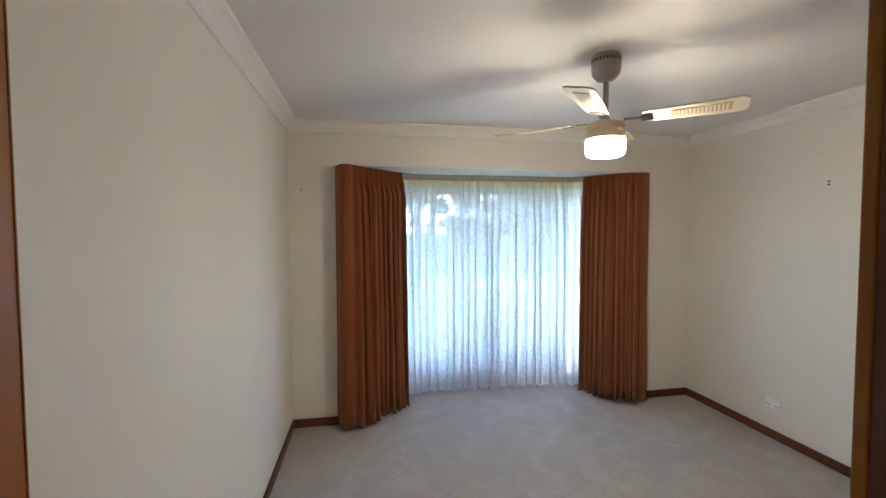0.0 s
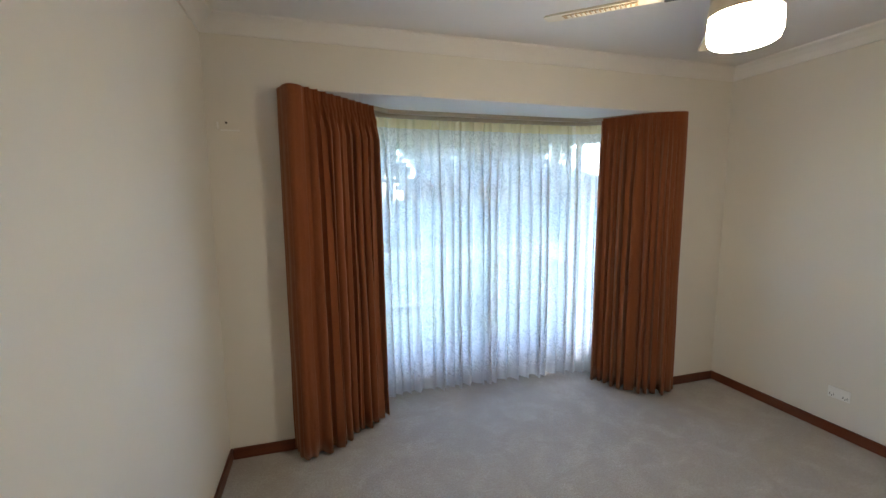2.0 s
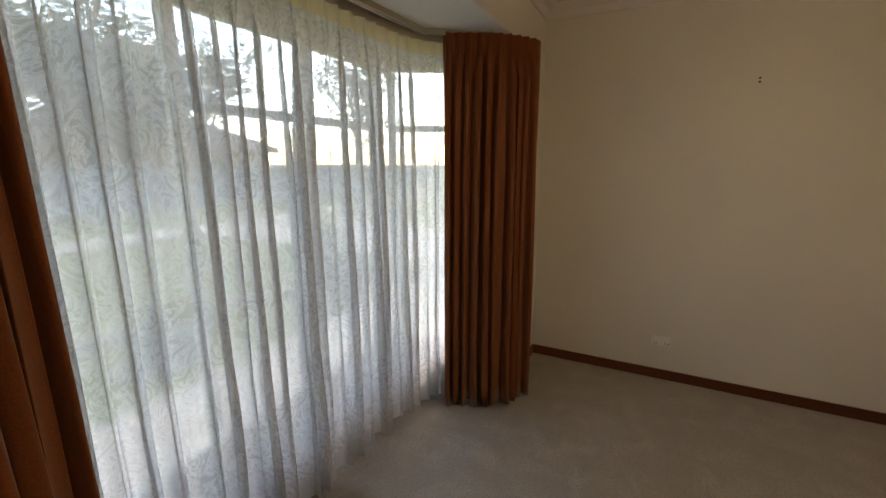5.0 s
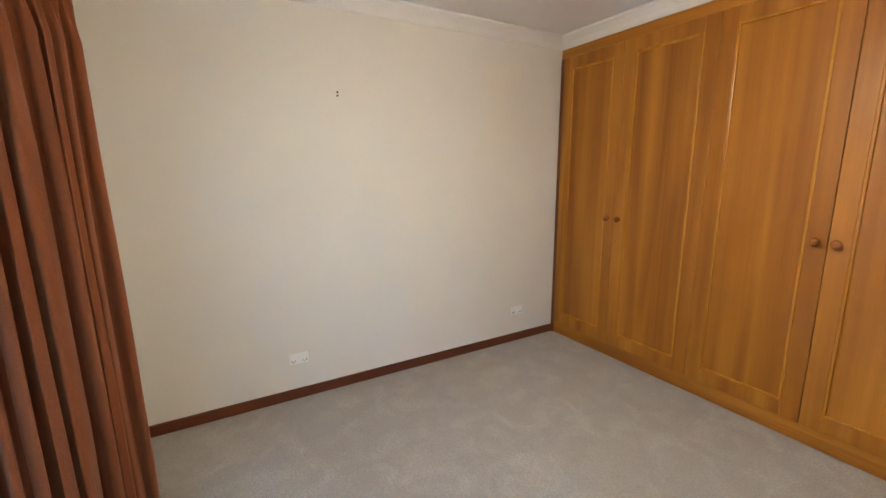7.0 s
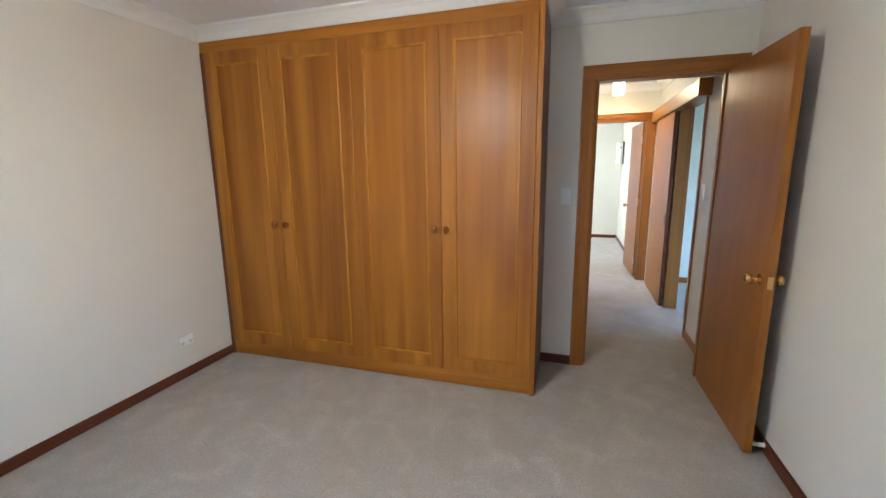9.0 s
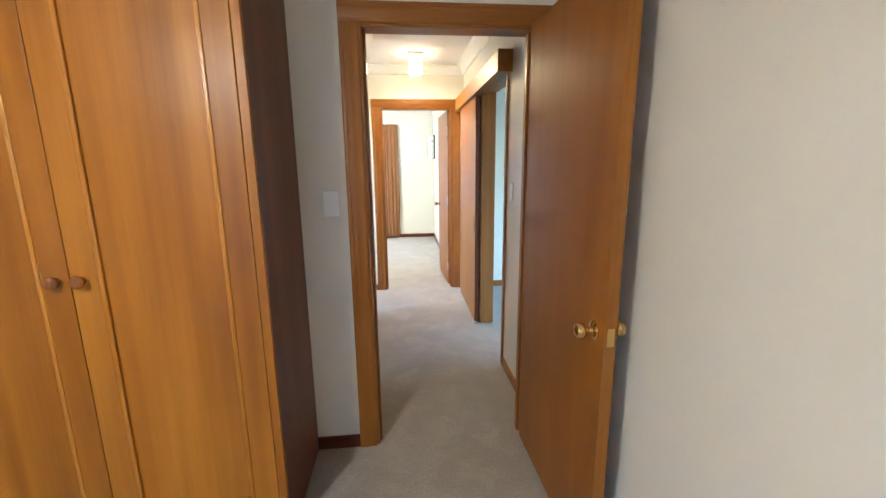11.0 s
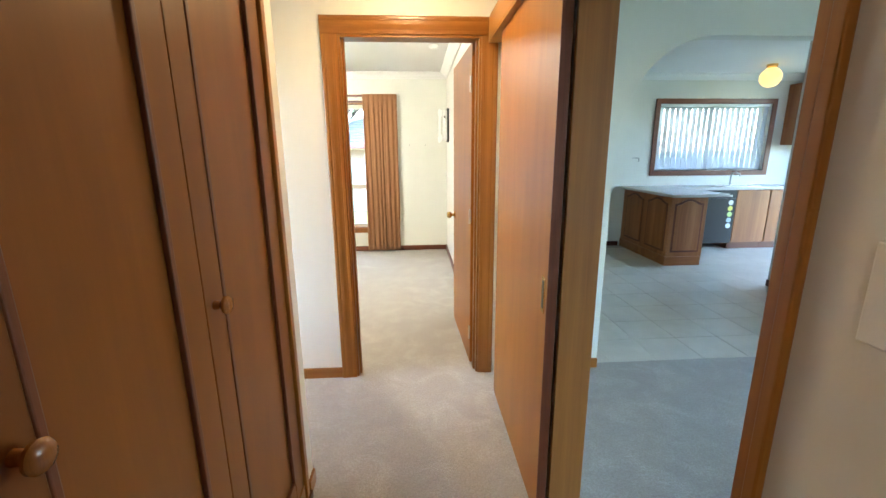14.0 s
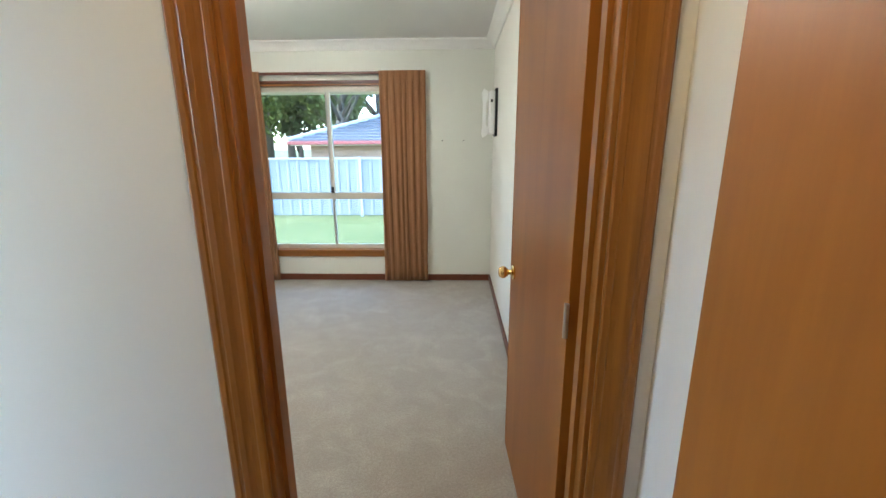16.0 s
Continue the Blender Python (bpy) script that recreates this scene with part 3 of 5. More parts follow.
def curve_pts(ctrl, n):
    """A smooth line through control points, with its lengths and normals."""
    ctrl = [Vector((*c, 0)) for c in ctrl]
    ext = [2 * ctrl[0] - ctrl[1]] + ctrl + [2 * ctrl[-1] - ctrl[-2]]
    raw = []
    for i in range(1, len(ext) - 2):
        a, b, c, d = ext[i - 1:i + 3]
        for k in range(24):
            t = k / 24
            raw.append(0.5 * (2 * b + (c - a) * t + (2 * a - 5 * b + 4 * c - d) * t * t + (3 * b - a - 3 * c + d) * t ** 3))
    raw.append(ctrl[-1])
    acc = [0]
    for a, b in zip(raw, raw[1:]):
        acc.append(acc[-1] + (b - a).length)
    out, j = [], 0
    for i in range(n):
        s = acc[-1] * i / (n - 1)
        while j < len(acc) - 2 and acc[j + 1] < s:
            j += 1
        f = (s - acc[j]) / max(acc[j + 1] - acc[j], 1e-6)
        p = raw[j].lerp(raw[j + 1], f)
        d = (raw[j + 1] - raw[j]).normalized()
        out.append((p, Vector((-d.y, d.x, 0)), s))
    return out, acc[-1]


def drape(ctrl, z0, z1, folds, amp, seed, pleated=True, levels=26, per=14, hem_wave=0.006, flat=(0, 0), curl=0.12):
    """Hanging cloth: folds that wander on the way down and are gathered into pleats at the top."""
    n = folds * per + 1
    pts, L = curve_pts(ctrl, n)
    rnd = random.Random(seed)
    jit = [rnd.uniform(-0.36, 0.36) for _ in range(folds + 2)]
    size = [rnd.uniform(0.55, 1.35) for _ in range(folds + 2)]
    bm = bmesh.new()
    rows = []
    for lv in range(levels + 1):
        f = (lv / levels) ** (1.7 if pleated else 1)
        z = z1 + (z0 - z1) * f
        row = []
        for i, (p, nrm, s) in enumerate(pts):
            u = i / per
            k = int(u)
            e = u - k
            ph = u + (jit[k] * (1 - e) + jit[k + 1] * e) * min(1, f * 3 + 0.15) + 0.18 * f * noise.noise((u * 0.35, f * 1.5, seed))
            sz = size[k] * (1 - e) + size[k + 1] * e
            wv = math.sin(2 * math.pi * ph)
            wv = math.copysign(abs(wv) ** 0.8, wv) + 0.38 * math.sin(2 * math.pi * (2.37 * ph + 0.3 * seed) + 1.5 * f)
            if pleated:
                # full rounds towards the room, sharp creases between them
                wv = 0.6 - 1.7 * abs(math.sin(math.pi * ph)) ** 0.85 + 0.22 * math.sin(2 * math.pi * (1.7 * ph + 0.3 * seed) + 1.2 * f)
            top = min(1.0, max(0.0, 1.5 - f * (z1 - z0) / (0.14 if pleated else 0.11)))
            a = amp * sz * (0.62 + 0.55 * f)
            if flat[0]:
                a *= min(1, max(0.04, (s - flat[0]) / 0.05))
            if flat[1]:
                a *= min(1, max(0.04, (L - s - flat[1]) / 0.05))
            if pleated:
                # stiff heading: three narrow tucks a pleat, drawn in at their foot
                depth = f * (z1 - z0)
                tuck = math.exp(-((e - 0.5) / 0.20) ** 2) * (0.35 + 0.65 * math.cos(2 * math.pi * 3 * (e - 0.5)) ** 2)
                foot = math.exp(-((depth - 0.10) / 0.035) ** 2)
                off = a * wv * (1 - top) + (amp * 0.35 - amp * (0.55 + 0.35 * foot) * tuck) * top * min(1, a / (amp * 0.4))
            else:
                off = a * wv * (1 - 0.5 * top)
            off += 0.012 * noise.noise((u * 0.8, f * 4, seed + 9)) * f
            side = Vector((nrm.y, -nrm.x, 0)) * (curl * L / folds * sz * math.sin(4 * math.pi * ph) * min(1, abs(a) / (amp * 0.5)) * (1 - 0.7 * top))
            q = p + nrm * off + side
            dz = hem_wave * math.sin(2 * math.pi * ph + 1) if lv == levels else 0
            row.append(bm.verts.new((q.x, q.y, z + dz)))
        rows.append(row)
    for a, b in zip(rows, rows[1:]):
        for i in range(n - 1):
            bm.faces.new((a[i], b[i], b[i + 1], a[i + 1]))
    return bm


def cloth_thing(name, ctrl, z0, z1, folds, amp, seed, material, label, group, flat=(0, 0)):
    c = thing(name, (ctrl[0][0], ctrl[0][1], z0), label, "curtain", group)
    fab = part("fabric", drape(ctrl, z0, z1, folds, amp, seed, True, 30, 26, flat=flat), material, c, "", 0, "all")
    so = fab.modifiers.new("thick", 'SOLIDIFY')
    so.thickness = 0.003
    return c


cloth_thing("curtain", [(0.36, YW - 0.035), (0.425, 3.42), (0.52, 3.47), (0.72, 3.66), (0.935, 3.86)], 0.022, 2.10, 14, 0.050, 3, TERRA,
            "floor-length terracotta pinch-pleated curtain drawn back beside the lace", "terracotta bay curtains", (0.22, 0))
cloth_thing("curtain", [(2.665, 3.87), (2.82, 3.62), (2.97, 3.50), (3.09, 3.475), (3.15, YW - 0.035)], 0.022, 2.10, 13, 0.050, 5, TERRA,
            "floor-length terracotta pinch-pleated curtain drawn back beside the lace", "terracotta bay curtains", (0, 0.14))

lace_line = [(0.66, 3.74), (0.95, 4.02), (1.35, 4.055), (1.85, 4.05), (2.3, 4.04), (2.62, 3.99), (2.95, 3.72)]
lc = thing("lace_curtain", (1.8, 4.05, 0.03), "white figured lace curtain hanging in soft folds to the carpet", "curtain")
part("fabric", drape(lace_line, 0.11, 2.0, 31, 0.036, 11, False, 24, 16, 0, curl=0.17), LACE, lc, "", 0, "all")


# hem below and heading above follow the same folds
n_h = 31 * 16 + 1


def band(z_lo, z_hi, at_top):
    src = drape(lace_line, 0.11, 2.0, 31, 0.036, 11, False, 24, 16, 0, curl=0.17)
    src.verts.ensure_lookup_table()
    base = src.verts[:n_h] if at_top else src.verts[-n_h:]
    co = [v.co.copy() for v in base]
    src.free()
    out = bmesh.new()
    lo = [out.verts.new((c.x, c.y, z_lo + (0.005 * math.sin(i * 0.21) if not at_top else 0))) for i, c in enumerate(co)]
    hi = [out.verts.new((c.x, c.y, z_hi)) for c in co]
    for i in range(n_h - 1):
        out.faces.new((lo[i], lo[i + 1], hi[i + 1], hi[i]))
    return out


part("hem", band(0.022, 0.1105, False), HEM, lc, "doubled plain hem", 0, "all")
part("heading", band(1.999, 2.065, True), HEAD, lc, "gathered cream heading", 0, "all")


def track(ctrl, z, h, w, name, label):
    pts, L = curve_pts(ctrl, 60)
    bm = bmesh.new()
    rows = []
    for p, nrm, s in pts:
        rows.append([bm.verts.new(p + nrm * a + Vector((0, 0, z + b))) for a, b in ((-w / 2, 0), (w / 2, 0), (w / 2, h), (-w / 2, h))])
    for a, b in zip(rows, rows[1:]):
        for i in range(4):
            bm.faces.new((a[i], a[(i + 1) % 4], b[(i + 1) % 4], b[i]))
    bm.faces.new(rows[0])
    bm.faces.new(rows[-1][::-1])
    bmesh.ops.recalc_face_normals(bm, faces=bm.faces)
    return tagged(part(name, bm, TRACK, None, label), category="curtain track")


track([(0.40, 3.56), (0.60, 3.63), (0.96, 3.93), (1.2, 3.99), (2.45, 3.965), (2.66, 3.90), (2.9, 3.62), (3.12, 3.56)], BH - 0.030, 0.028, 0.022, "curtain_track", "beige metal curtain track bent round the bay")
track([(0.64, 3.73), (0.95, 4.03), (1.35, 4.07), (1.85, 4.066), (2.3, 4.056), (2.63, 4.0), (2.96, 3.71)], BH - 0.048, 0.046, 0.018, "lace_track", "beige metal track carrying the lace curtain")

# ---------------------------------------------------------------- ceiling fan with light
CX, CY = 1.783, 2.055
fan = thing("ceiling_fan", (CX, CY, H), "cream four-bladed ceiling fan with a lit drum light", "ceiling fan")
bm = bmesh.new()
lathe(bm, [(0.066, 0.0), (0.070, -0.010), (0.070, -0.075), (0.064, -0.095), (0.045, -0.118), (0.018, -0.128)], (CX, CY, H), n=36)
can = part("canopy", bm, FANG, fan, "grey enamelled canopy with vent slots", 0, True)
for i in range(30):
    a = 2 * math.pi * i / 30
    bm = boxes(((0.0665, -0.0035, -0.036), (0.0705, 0.0035, -0.02)))
    bmesh.ops.transform(bm, matrix=Matrix.Translation((CX, CY, H)) @ Matrix.Rotation(a, 4, 'Z'), verts=bm.verts)
    s = part("vent_slot", bm, BLACKP, can)
    s.matrix_parent_inverse = Matrix.Identity(4)
bm = bmesh.new()
lathe(bm, [(0.0135, H - 0.12), (0.0135, 2.15), (0.020, 2.148), (0.020, 2.10)], (CX, CY, 0.0), n=16)
part("down_rod", bm, FANG, fan, "", 0, True)
bm = bmesh.new()
lathe(bm, [(0.03, 2.128), (0.06, 2.124), (0.086, 2.115), (0.091, 2.105), (0.091, 2.088), (0.087, 2.084), (0.087, 2.079), (0.092, 2.075), (0.094, 2.050), (0.093, 2.036)], (CX, CY, 0), n=40)
part("motor_housing", bm, FANC, fan, "", 0, True)
bm = bmesh.new()
lathe(bm, [(0.093, 2.036), (0.0945, 2.01), (0.094, 1.978), (0.089, 1.962), (0.085, 1.959)], (CX, CY, 0), n=40)
part("light_shade", bm, OPAL1, fan, "glowing opal glass drum shade", 0, True)
bm = bmesh.new()
lathe(bm, [(0.0848, 1.9588), (0.078, 1.955), (0.03, 1.951)], (CX, CY, 0), n=40)
part("light_base", bm, OPAL1B, fan, "brightest underside of the opal shade", 0, True)
for k in range(4):
    ang = radians(-42 + 90 * k)
    Mx = Matrix.Translation((CX, CY, 2.128)) @ Matrix.Rotation(ang, 4, 'Z')
    tilt = Matrix.Rotation(radians(-13), 4, 'X')
    bm = bmesh.new()
    prof = [(0.17, 0.045), (0.19, 0.052), (0.30, 0.056), (0.49, 0.064), (0.55, 0.066), (0.575, 0.058), (0.585, 0.040)]
    out = [(r, w) for r, w in prof] + [(r, -w) for r, w in prof[::-1]]
    prism(bm, out, (0, 0, -0.003), (1, 0, 0), (0, 1, 0), (0, 0, 1), 0.006)
    bmesh.ops.transform(bm, matrix=Mx @ tilt, verts=bm.verts)
    bl = part("blade", bm, FANC, fan, "cream blade with a ribbed cane insert")
    bm = boxes(((0.29, -0.034, -0.0045), (0.525, 0.034, -0.003)))
    bmesh.ops.transform(bm, matrix=Mx @ tilt, verts=bm.verts)
    c = part("insert", bm, speckle("cane_insert", (0.50, 0.36, 0.20), (0.60, 0.45, 0.26), 200) if k == 0 else bpy.data.materials["cane_insert"], bl)
    c.matrix_parent_inverse = Matrix.Identity(4)
    for i in range(14):
        bm = boxes(((0.30 + 0.0155 * i, -0.03, -0.0068), (0.308 + 0.0155 * i, 0.03, -0.0046)))
        bmesh.ops.transform(bm, matrix=Mx @ tilt, verts=bm.verts)
        c = part("rib", bm, FANC, bl)
        c.matrix_parent_inverse = Matrix.Identity(4)
    bm = boxes(((0.085, -0.013, -0.004), (0.16, 0.013, 0.0)), ((0.16, -0.036, -0.008), (0.215, 0.036, -0.0035)))
    bmesh.ops.transform(bm, matrix=Mx @ Matrix.Rotation(radians(-9), 4, 'X'), verts=bm.verts)
    part("blade_arm", bm, DARKM, fan, "dark metal blade arm", 0.002)


# ---------------------------------------------------------------- switches, outlets, nails
def plate(name, at, out, w, h, label, toggles, category):
    """Wall plate; out is the axis it faces, as (axis, sign)."""
    ax, s = out
    d = thing(name, at, label, category)

    def P(u, dd, z):
        return (at[0] + s * dd, at[1] + u, at[2] + z) if ax == 'x' else (at[0] + u, at[1] + s * dd, at[2] + z)

    def slab(u0, u1, d0, d1, c0, c1):
        a, b = P(u0, d0, c0), P(u1, d1, c1)
        return tuple(min(p, q) for p, q in zip(a, b)), tuple(max(p, q) for p, q in zip(a, b))

    part("plate", boxes(slab(-w / 2, w / 2, 0, 0.009, -h / 2, h / 2)), PLAST, d, bevel=0.003)
    for u, z, tw, th in toggles:
        part("rocker", boxes(slab(u - tw / 2, u + tw / 2, 0.009, 0.013, z - th / 2, z + th / 2)), PLAST, d, bevel=0.001)
        part("rocker_surround", boxes(slab(u - tw / 2 - 0.003, u + tw / 2 + 0.003, 0.009, 0.0096, z - th / 2 - 0.003, z + th / 2 + 0.003)), PLAST, d)
    return d


plate("light_switch", (1.049, 0.0, 1.258), ('y', 1), 0.072, 0.116, "white plastic light switch plate with one rocker", [(0, 0, 0.012, 0.022)], "light switch")
plate("light_switch", (0.03, -0.665, 1.255), ('x', 1), 0.072, 0.116, "white plastic light switch plate beside the sliding door", [(0, 0, 0.012, 0.022)], "light switch")
for y in (2.715, 0.939):
    o = plate("power_outlet", (XR, y, 0.27), ('x', -1), 0.116, 0.072, "white plastic double power outlet above the skirting", [(-0.035, 0.02, 0.014, 0.012), (0.035, 0.02, 0.014, 0.012)], "power outlet")
    for u in (-0.035, 0.035):
        part("socket", boxes(((XR - 0.0105, y + u - 0.012, 0.25), (XR - 0.009, y + u - 0.009, 0.262)), ((XR - 0.0105, y + u + 0.009, 0.25), (XR - 0.009, y + u + 0.012, 0.262)),
                             ((XR - 0.0105, y + u - 0.0015, 0.243), (XR - 0.009, y + u + 0.0015, 0.252))), BLACKP, o, "dark socket slots")


def nail(at, axis, s):
    bm = bmesh.new()
    lathe(bm, [(0.003, 0), (0.003, s * 0.012), (0.006, s * 0.013), (0.006, s * 0.015)], at, axis, 8)
    return tagged(part("picture_hook", bm, DARKM, None, "small dark metal picture hook on the painted wall"), category="hook")


nail((XR, 2.378, 1.902), 'x', -1)
nail((XR, 2.378, 1.882), 'x', -1)
nail((0.10, YW, 1.914), 'y', -1)
nail((0.40, YB, 1.5), 'y', 1)
nail((0.62, YB, 1.5), 'y', 1)
tagged(part("wall_bracket", boxes(((0.07, YW - 0.010, 1.872), (0.165, YW, 1.880)), ((0.055, YW - 0.02, 1.88), (0.062, YW, 1.915))), PLAST, None, "small white plastic bracket screwed to the wall", 0.001), category="bracket")

# ---------------------------------------------------------------- hall
LX = 1.004
lin = thing("linen_cupboard", (1.3, -0.94, 0), "brown timber linen cupboard with three panelled doors", "cupboard")
part("carcass", boxes(((LX + 0.03, -1.772, 0.0), (LX + 0.05, -0.102, 0.06)), ((LX + 0.03, -1.772, 2.30), (LX + 0.05, -0.102, 2.37)), ((LX + 0.5, -1.772, 0.0), (LX + 0.52, -0.102, 2.37))), LINZ, lin)
part("plinth", boxes(((LX + 0.006, -1.772, 0.003), (LX + 0.029, -0.12, 0.10))), ARCY, lin, "", 0.002)
part("plinth_moulding", boxes(((LX - 0.012, -1.79, 0.0), (LX + 0.006, -0.125, 0.035))), JARY, lin, "", 0.004)
part("fascia", boxes(((LX + 0.0, -1.772, 2.275), (LX + 0.029, -0.12, 2.365))), ARCY, lin, "", 0.002)
part("end_stile", boxes(((LX - 0.004, -1.774, 0.0), (LX + 0.03, -1.742, 2.365))), ARCZ, lin, "", 0.003)
part("end_stile", boxes(((LX - 0.002, -0.128, 0.0), (LX + 0.03, -0.103, 2.365))), ARCZ, lin, "", 0.003)
ly = [-1.740, -1.205, -0.690, -0.130]
for i, ky in enumerate((-1.245, -0.745, -0.645)):
    panel_door(lin, ly[i] + 0.0015, ly[i + 1] - 0.0015, 0.104, 2.272, LX + 0.028, -1, LINZ, ky, 1.062, 'y', JARZ)

# sliding door on the hall side, its pelmet and the lining of its opening
fr3 = thing("sliding_door_frame", (-0.02, (SY0 + SY1) / 2, 0), "amber-brown timber lining of the sliding door opening", "door frame", kind="structure")
part("jamb", boxes(((-0.072, SY0 - 0.0, 0), (0.05, SY0 + 0.02, DH))), wood("pale_amber_timber", 'z', (0.27, 0.115, 0.025), (0.33, 0.145, 0.032), (0.39, 0.18, 0.045), 0.36, 0.45, 0.5), fr3, "pale amber jamb board", 0.002)
part("jamb", boxes(((-0.085, SY1 - 0.02, 0), (0.043, SY1, DH))), ARCZ, fr3, "", 0.002)
part("head", boxes(((-0.085, SY0 + 0.02, DH - 0.02), (0.043, SY1 - 0.02, DH))), ARCY, fr3, "", 0.002)
part("edge_trim", boxes(((0.0305, SY1 + 0.0, 0), (0.046, SY1 + 0.022, DH + 0.02))), ARCZ, fr3, "", 0.003)
part("pelmet", boxes(((0.031, YD + 0.022, 1.985), (0.125, -0.70, 2.0)), ((0.108, YD + 0.022, 2.0), (0.125, -0.70, 2.115)), ((0.031, -0.72, 2.0), (0.108, -0.702, 2.115)), ((0.031, YD + 0.022, 2.1), (0.108, -0.72, 2.114))), ARCY, fr3, "long timber pelmet hiding the track", 0.002)
sl = thing("sliding_door", (0.085, -2.15, 0), "flush timber veneer sliding door pushed open along the wall", "door")
part("leaf", boxes(((0.064, -2.50, 0.015), (0.098, -1.608, 1.983))), VENZ, sl, bevel=0.0015)
part("edge_strip", boxes(((0.0635, -1.608, 0.016), (0.0985, -1.603, 1.982))), JARZ, sl, "dark timber edge strip")
part("flush_pull", boxes(((0.098, -1.665, 0.855), (0.1005, -1.628, 0.985))), BRASS, sl, "brass flush pull", 0.001)
# raised dark plate that paints the shade inside the pull's hollow
part("pull_recess", boxes(((0.1, -1.656, 0.87), (0.1012, -1.637, 0.97))), DARKM, sl, "dark plate standing for the shaded recess of the pull")
part("floor_guide", boxes(((0.07, -1.625, 0.0), (0.11, -1.60, 0.012))), PLAST, sl, "white plastic floor guide")


def ceiling_cube(at, r, h, m, label, name):
    d = thing(name, at, label, "ceiling light")
    x, y, z = at
    part("base", boxes(((x - 0.07, y - 0.07, z - 0.022), (x + 0.07, y + 0.07, z))), FANC, d, "metal base plate", 0.004)
    bm = boxes(((x - r, y - r, z - 0.022 - h), (x + r, y + r, z - 0.0225)))
    part("shade", bm, m, d, "lit frosted glass block shade", 0.012)
    part("diffuser", boxes(((x - r + 0.012, y - r + 0.012, z - 0.025 - h), (x + r - 0.012, y + r - 0.012, z - 0.0222 - h))), OPAL2B, d, "brightest underside of the block", 0.001)
    return d


ceiling_cube((0.566, -2.23, H), 0.058, 0.16, OPAL2, "lit square frosted-glass ceiling light in the hall", "hall_ceiling_light")

# ---------------------------------------------------------------- second bedroom
win = thing("window_4", ((WX0 + WX1) / 2, YB - 0.1, WZ0), "cream aluminium window in a timber reveal, looking onto the back lawn", "window", kind="structure")
part("reveal", boxes(((WX0, YB - 0.10, WZ0 + 0.02), (WX0 + 0.016, YB + 0.003, WZ1))), ARCZ, win)
part("reveal", boxes(((WX1 - 0.016, YB - 0.10, WZ0 + 0.02), (WX1, YB + 0.003, WZ1))), ARCZ, win)
part("window_head", boxes(((WX0 + 0.016, YB - 0.10, WZ1 - 0.016), (WX1 - 0.016, YB + 0.003, WZ1))), ARCX, win)
part("window_sill", boxes(((WX0 - 0.06, YB - 0.10, WZ0 - 0.0), (WX1 + 0.06, YB + 0.03, WZ0 + 0.02))), ARCX, win, "varnished timber sill", 0.003)
part("apron", boxes(((WX0 - 0.06, YB, WZ0 - 0.06), (WX1 + 0.06, YB + 0.018, WZ0))), ARCX, win, "", 0.003)
for a in ((WX0 - 0.06, WX0), (WX1, WX1 + 0.06)):
    part("architrave", boxes(((a[0], YB, WZ0 + 0.02), (a[1], YB + 0.018, WZ1))), ARCZ, win, "", 0.003)
part("architrave", boxes(((WX0 - 0.06, YB, WZ1), (WX1 + 0.06, YB + 0.018, WZ1 + 0.03))), JARX, win, "", 0.003)
fy0, fy1, MX, TZ = YB - 0.085, YB - 0.045, 1.80, 0.93
for n_, a, b in (("window_frame", (WX0 + 0.016, WZ0 + 0.02), (WX1 - 0.016, WZ0 + 0.065)), ("window_frame", (WX0 + 0.016, WZ1 - 0.075), (WX1 - 0.016, WZ1 - 0.016)),
                 ("window_frame", (WX0 + 0.016, WZ0 + 0.065), (WX0 + 0.055, WZ1 - 0.06)), ("window_frame", (WX1 - 0.055, WZ0 + 0.065), (WX1 - 0.016, WZ1 - 0.06)),
                 ("transom", (WX0 + 0.055, TZ - 0.035), (WX1 - 0.055, TZ + 0.035))):
    part(n_, boxes(((a[0], fy0, a[1]), (b[0], fy1, b[1]))), FRAME, win, "", 0.003)
part("mullion", boxes(((MX - 0.012, fy0 + 0.004, WZ0 + 0.065), (MX + 0.012, fy1 - 0.004, TZ - 0.035))), FANG, win)
part("mullion", boxes(((MX - 0.026, fy0 + 0.002, TZ + 0.035), (MX - 0.002, fy1 + 0.008, WZ1 - 0.06))), FRAME, win)
part("mullion", boxes(((MX - 0.002, fy0 - 0.002, TZ + 0.035), (MX + 0.02, fy1 - 0.003, WZ1 - 0.06))), FANG, win)
part("catch", boxes(((MX - 0.02, fy1 + 0.008, TZ + 0.03), (MX + 0.012, fy1 + 0.022, TZ + 0.10))), BLACKP, win, "black sash catch", 0.003)
for x0, x1 in ((WX0 + 0.05, MX), (MX, WX1 - 0.05)):
    for z0, z1 in ((WZ0 + 0.06, TZ - 0.03), (TZ + 0.03, WZ1 - 0.055)):
        g = part("pane", boxes(((x0, fy0 + 0.018, z0), (x1, fy0 + 0.022, z1))), GLASS, win)
        g.visible_shadow = False
cloth_thing("bedroom_curtain", [(0.79, YB + 0.02), (0.795, YB + 0.075), (0.92, YB + 0.085), (1.06, YB + 0.085), (1.235, YB + 0.08)], 0.018, 2.165, 8, 0.022, 21, TAN,
            "floor-length tan pinch-pleated curtain drawn to the side of the window", "second bedroom curtains")
cloth_thing("bedroom_curtain", [(2.42, YB + 0.08), (2.52, YB + 0.085), (2.64, YB + 0.085), (2.86, YB + 0.075), (2.88, YB + 0.02)], 0.018, 2.165, 9, 0.022, 25, TAN,
            "floor-length tan pinch-pleated curtain drawn to the side of the window", "second bedroom curtains")
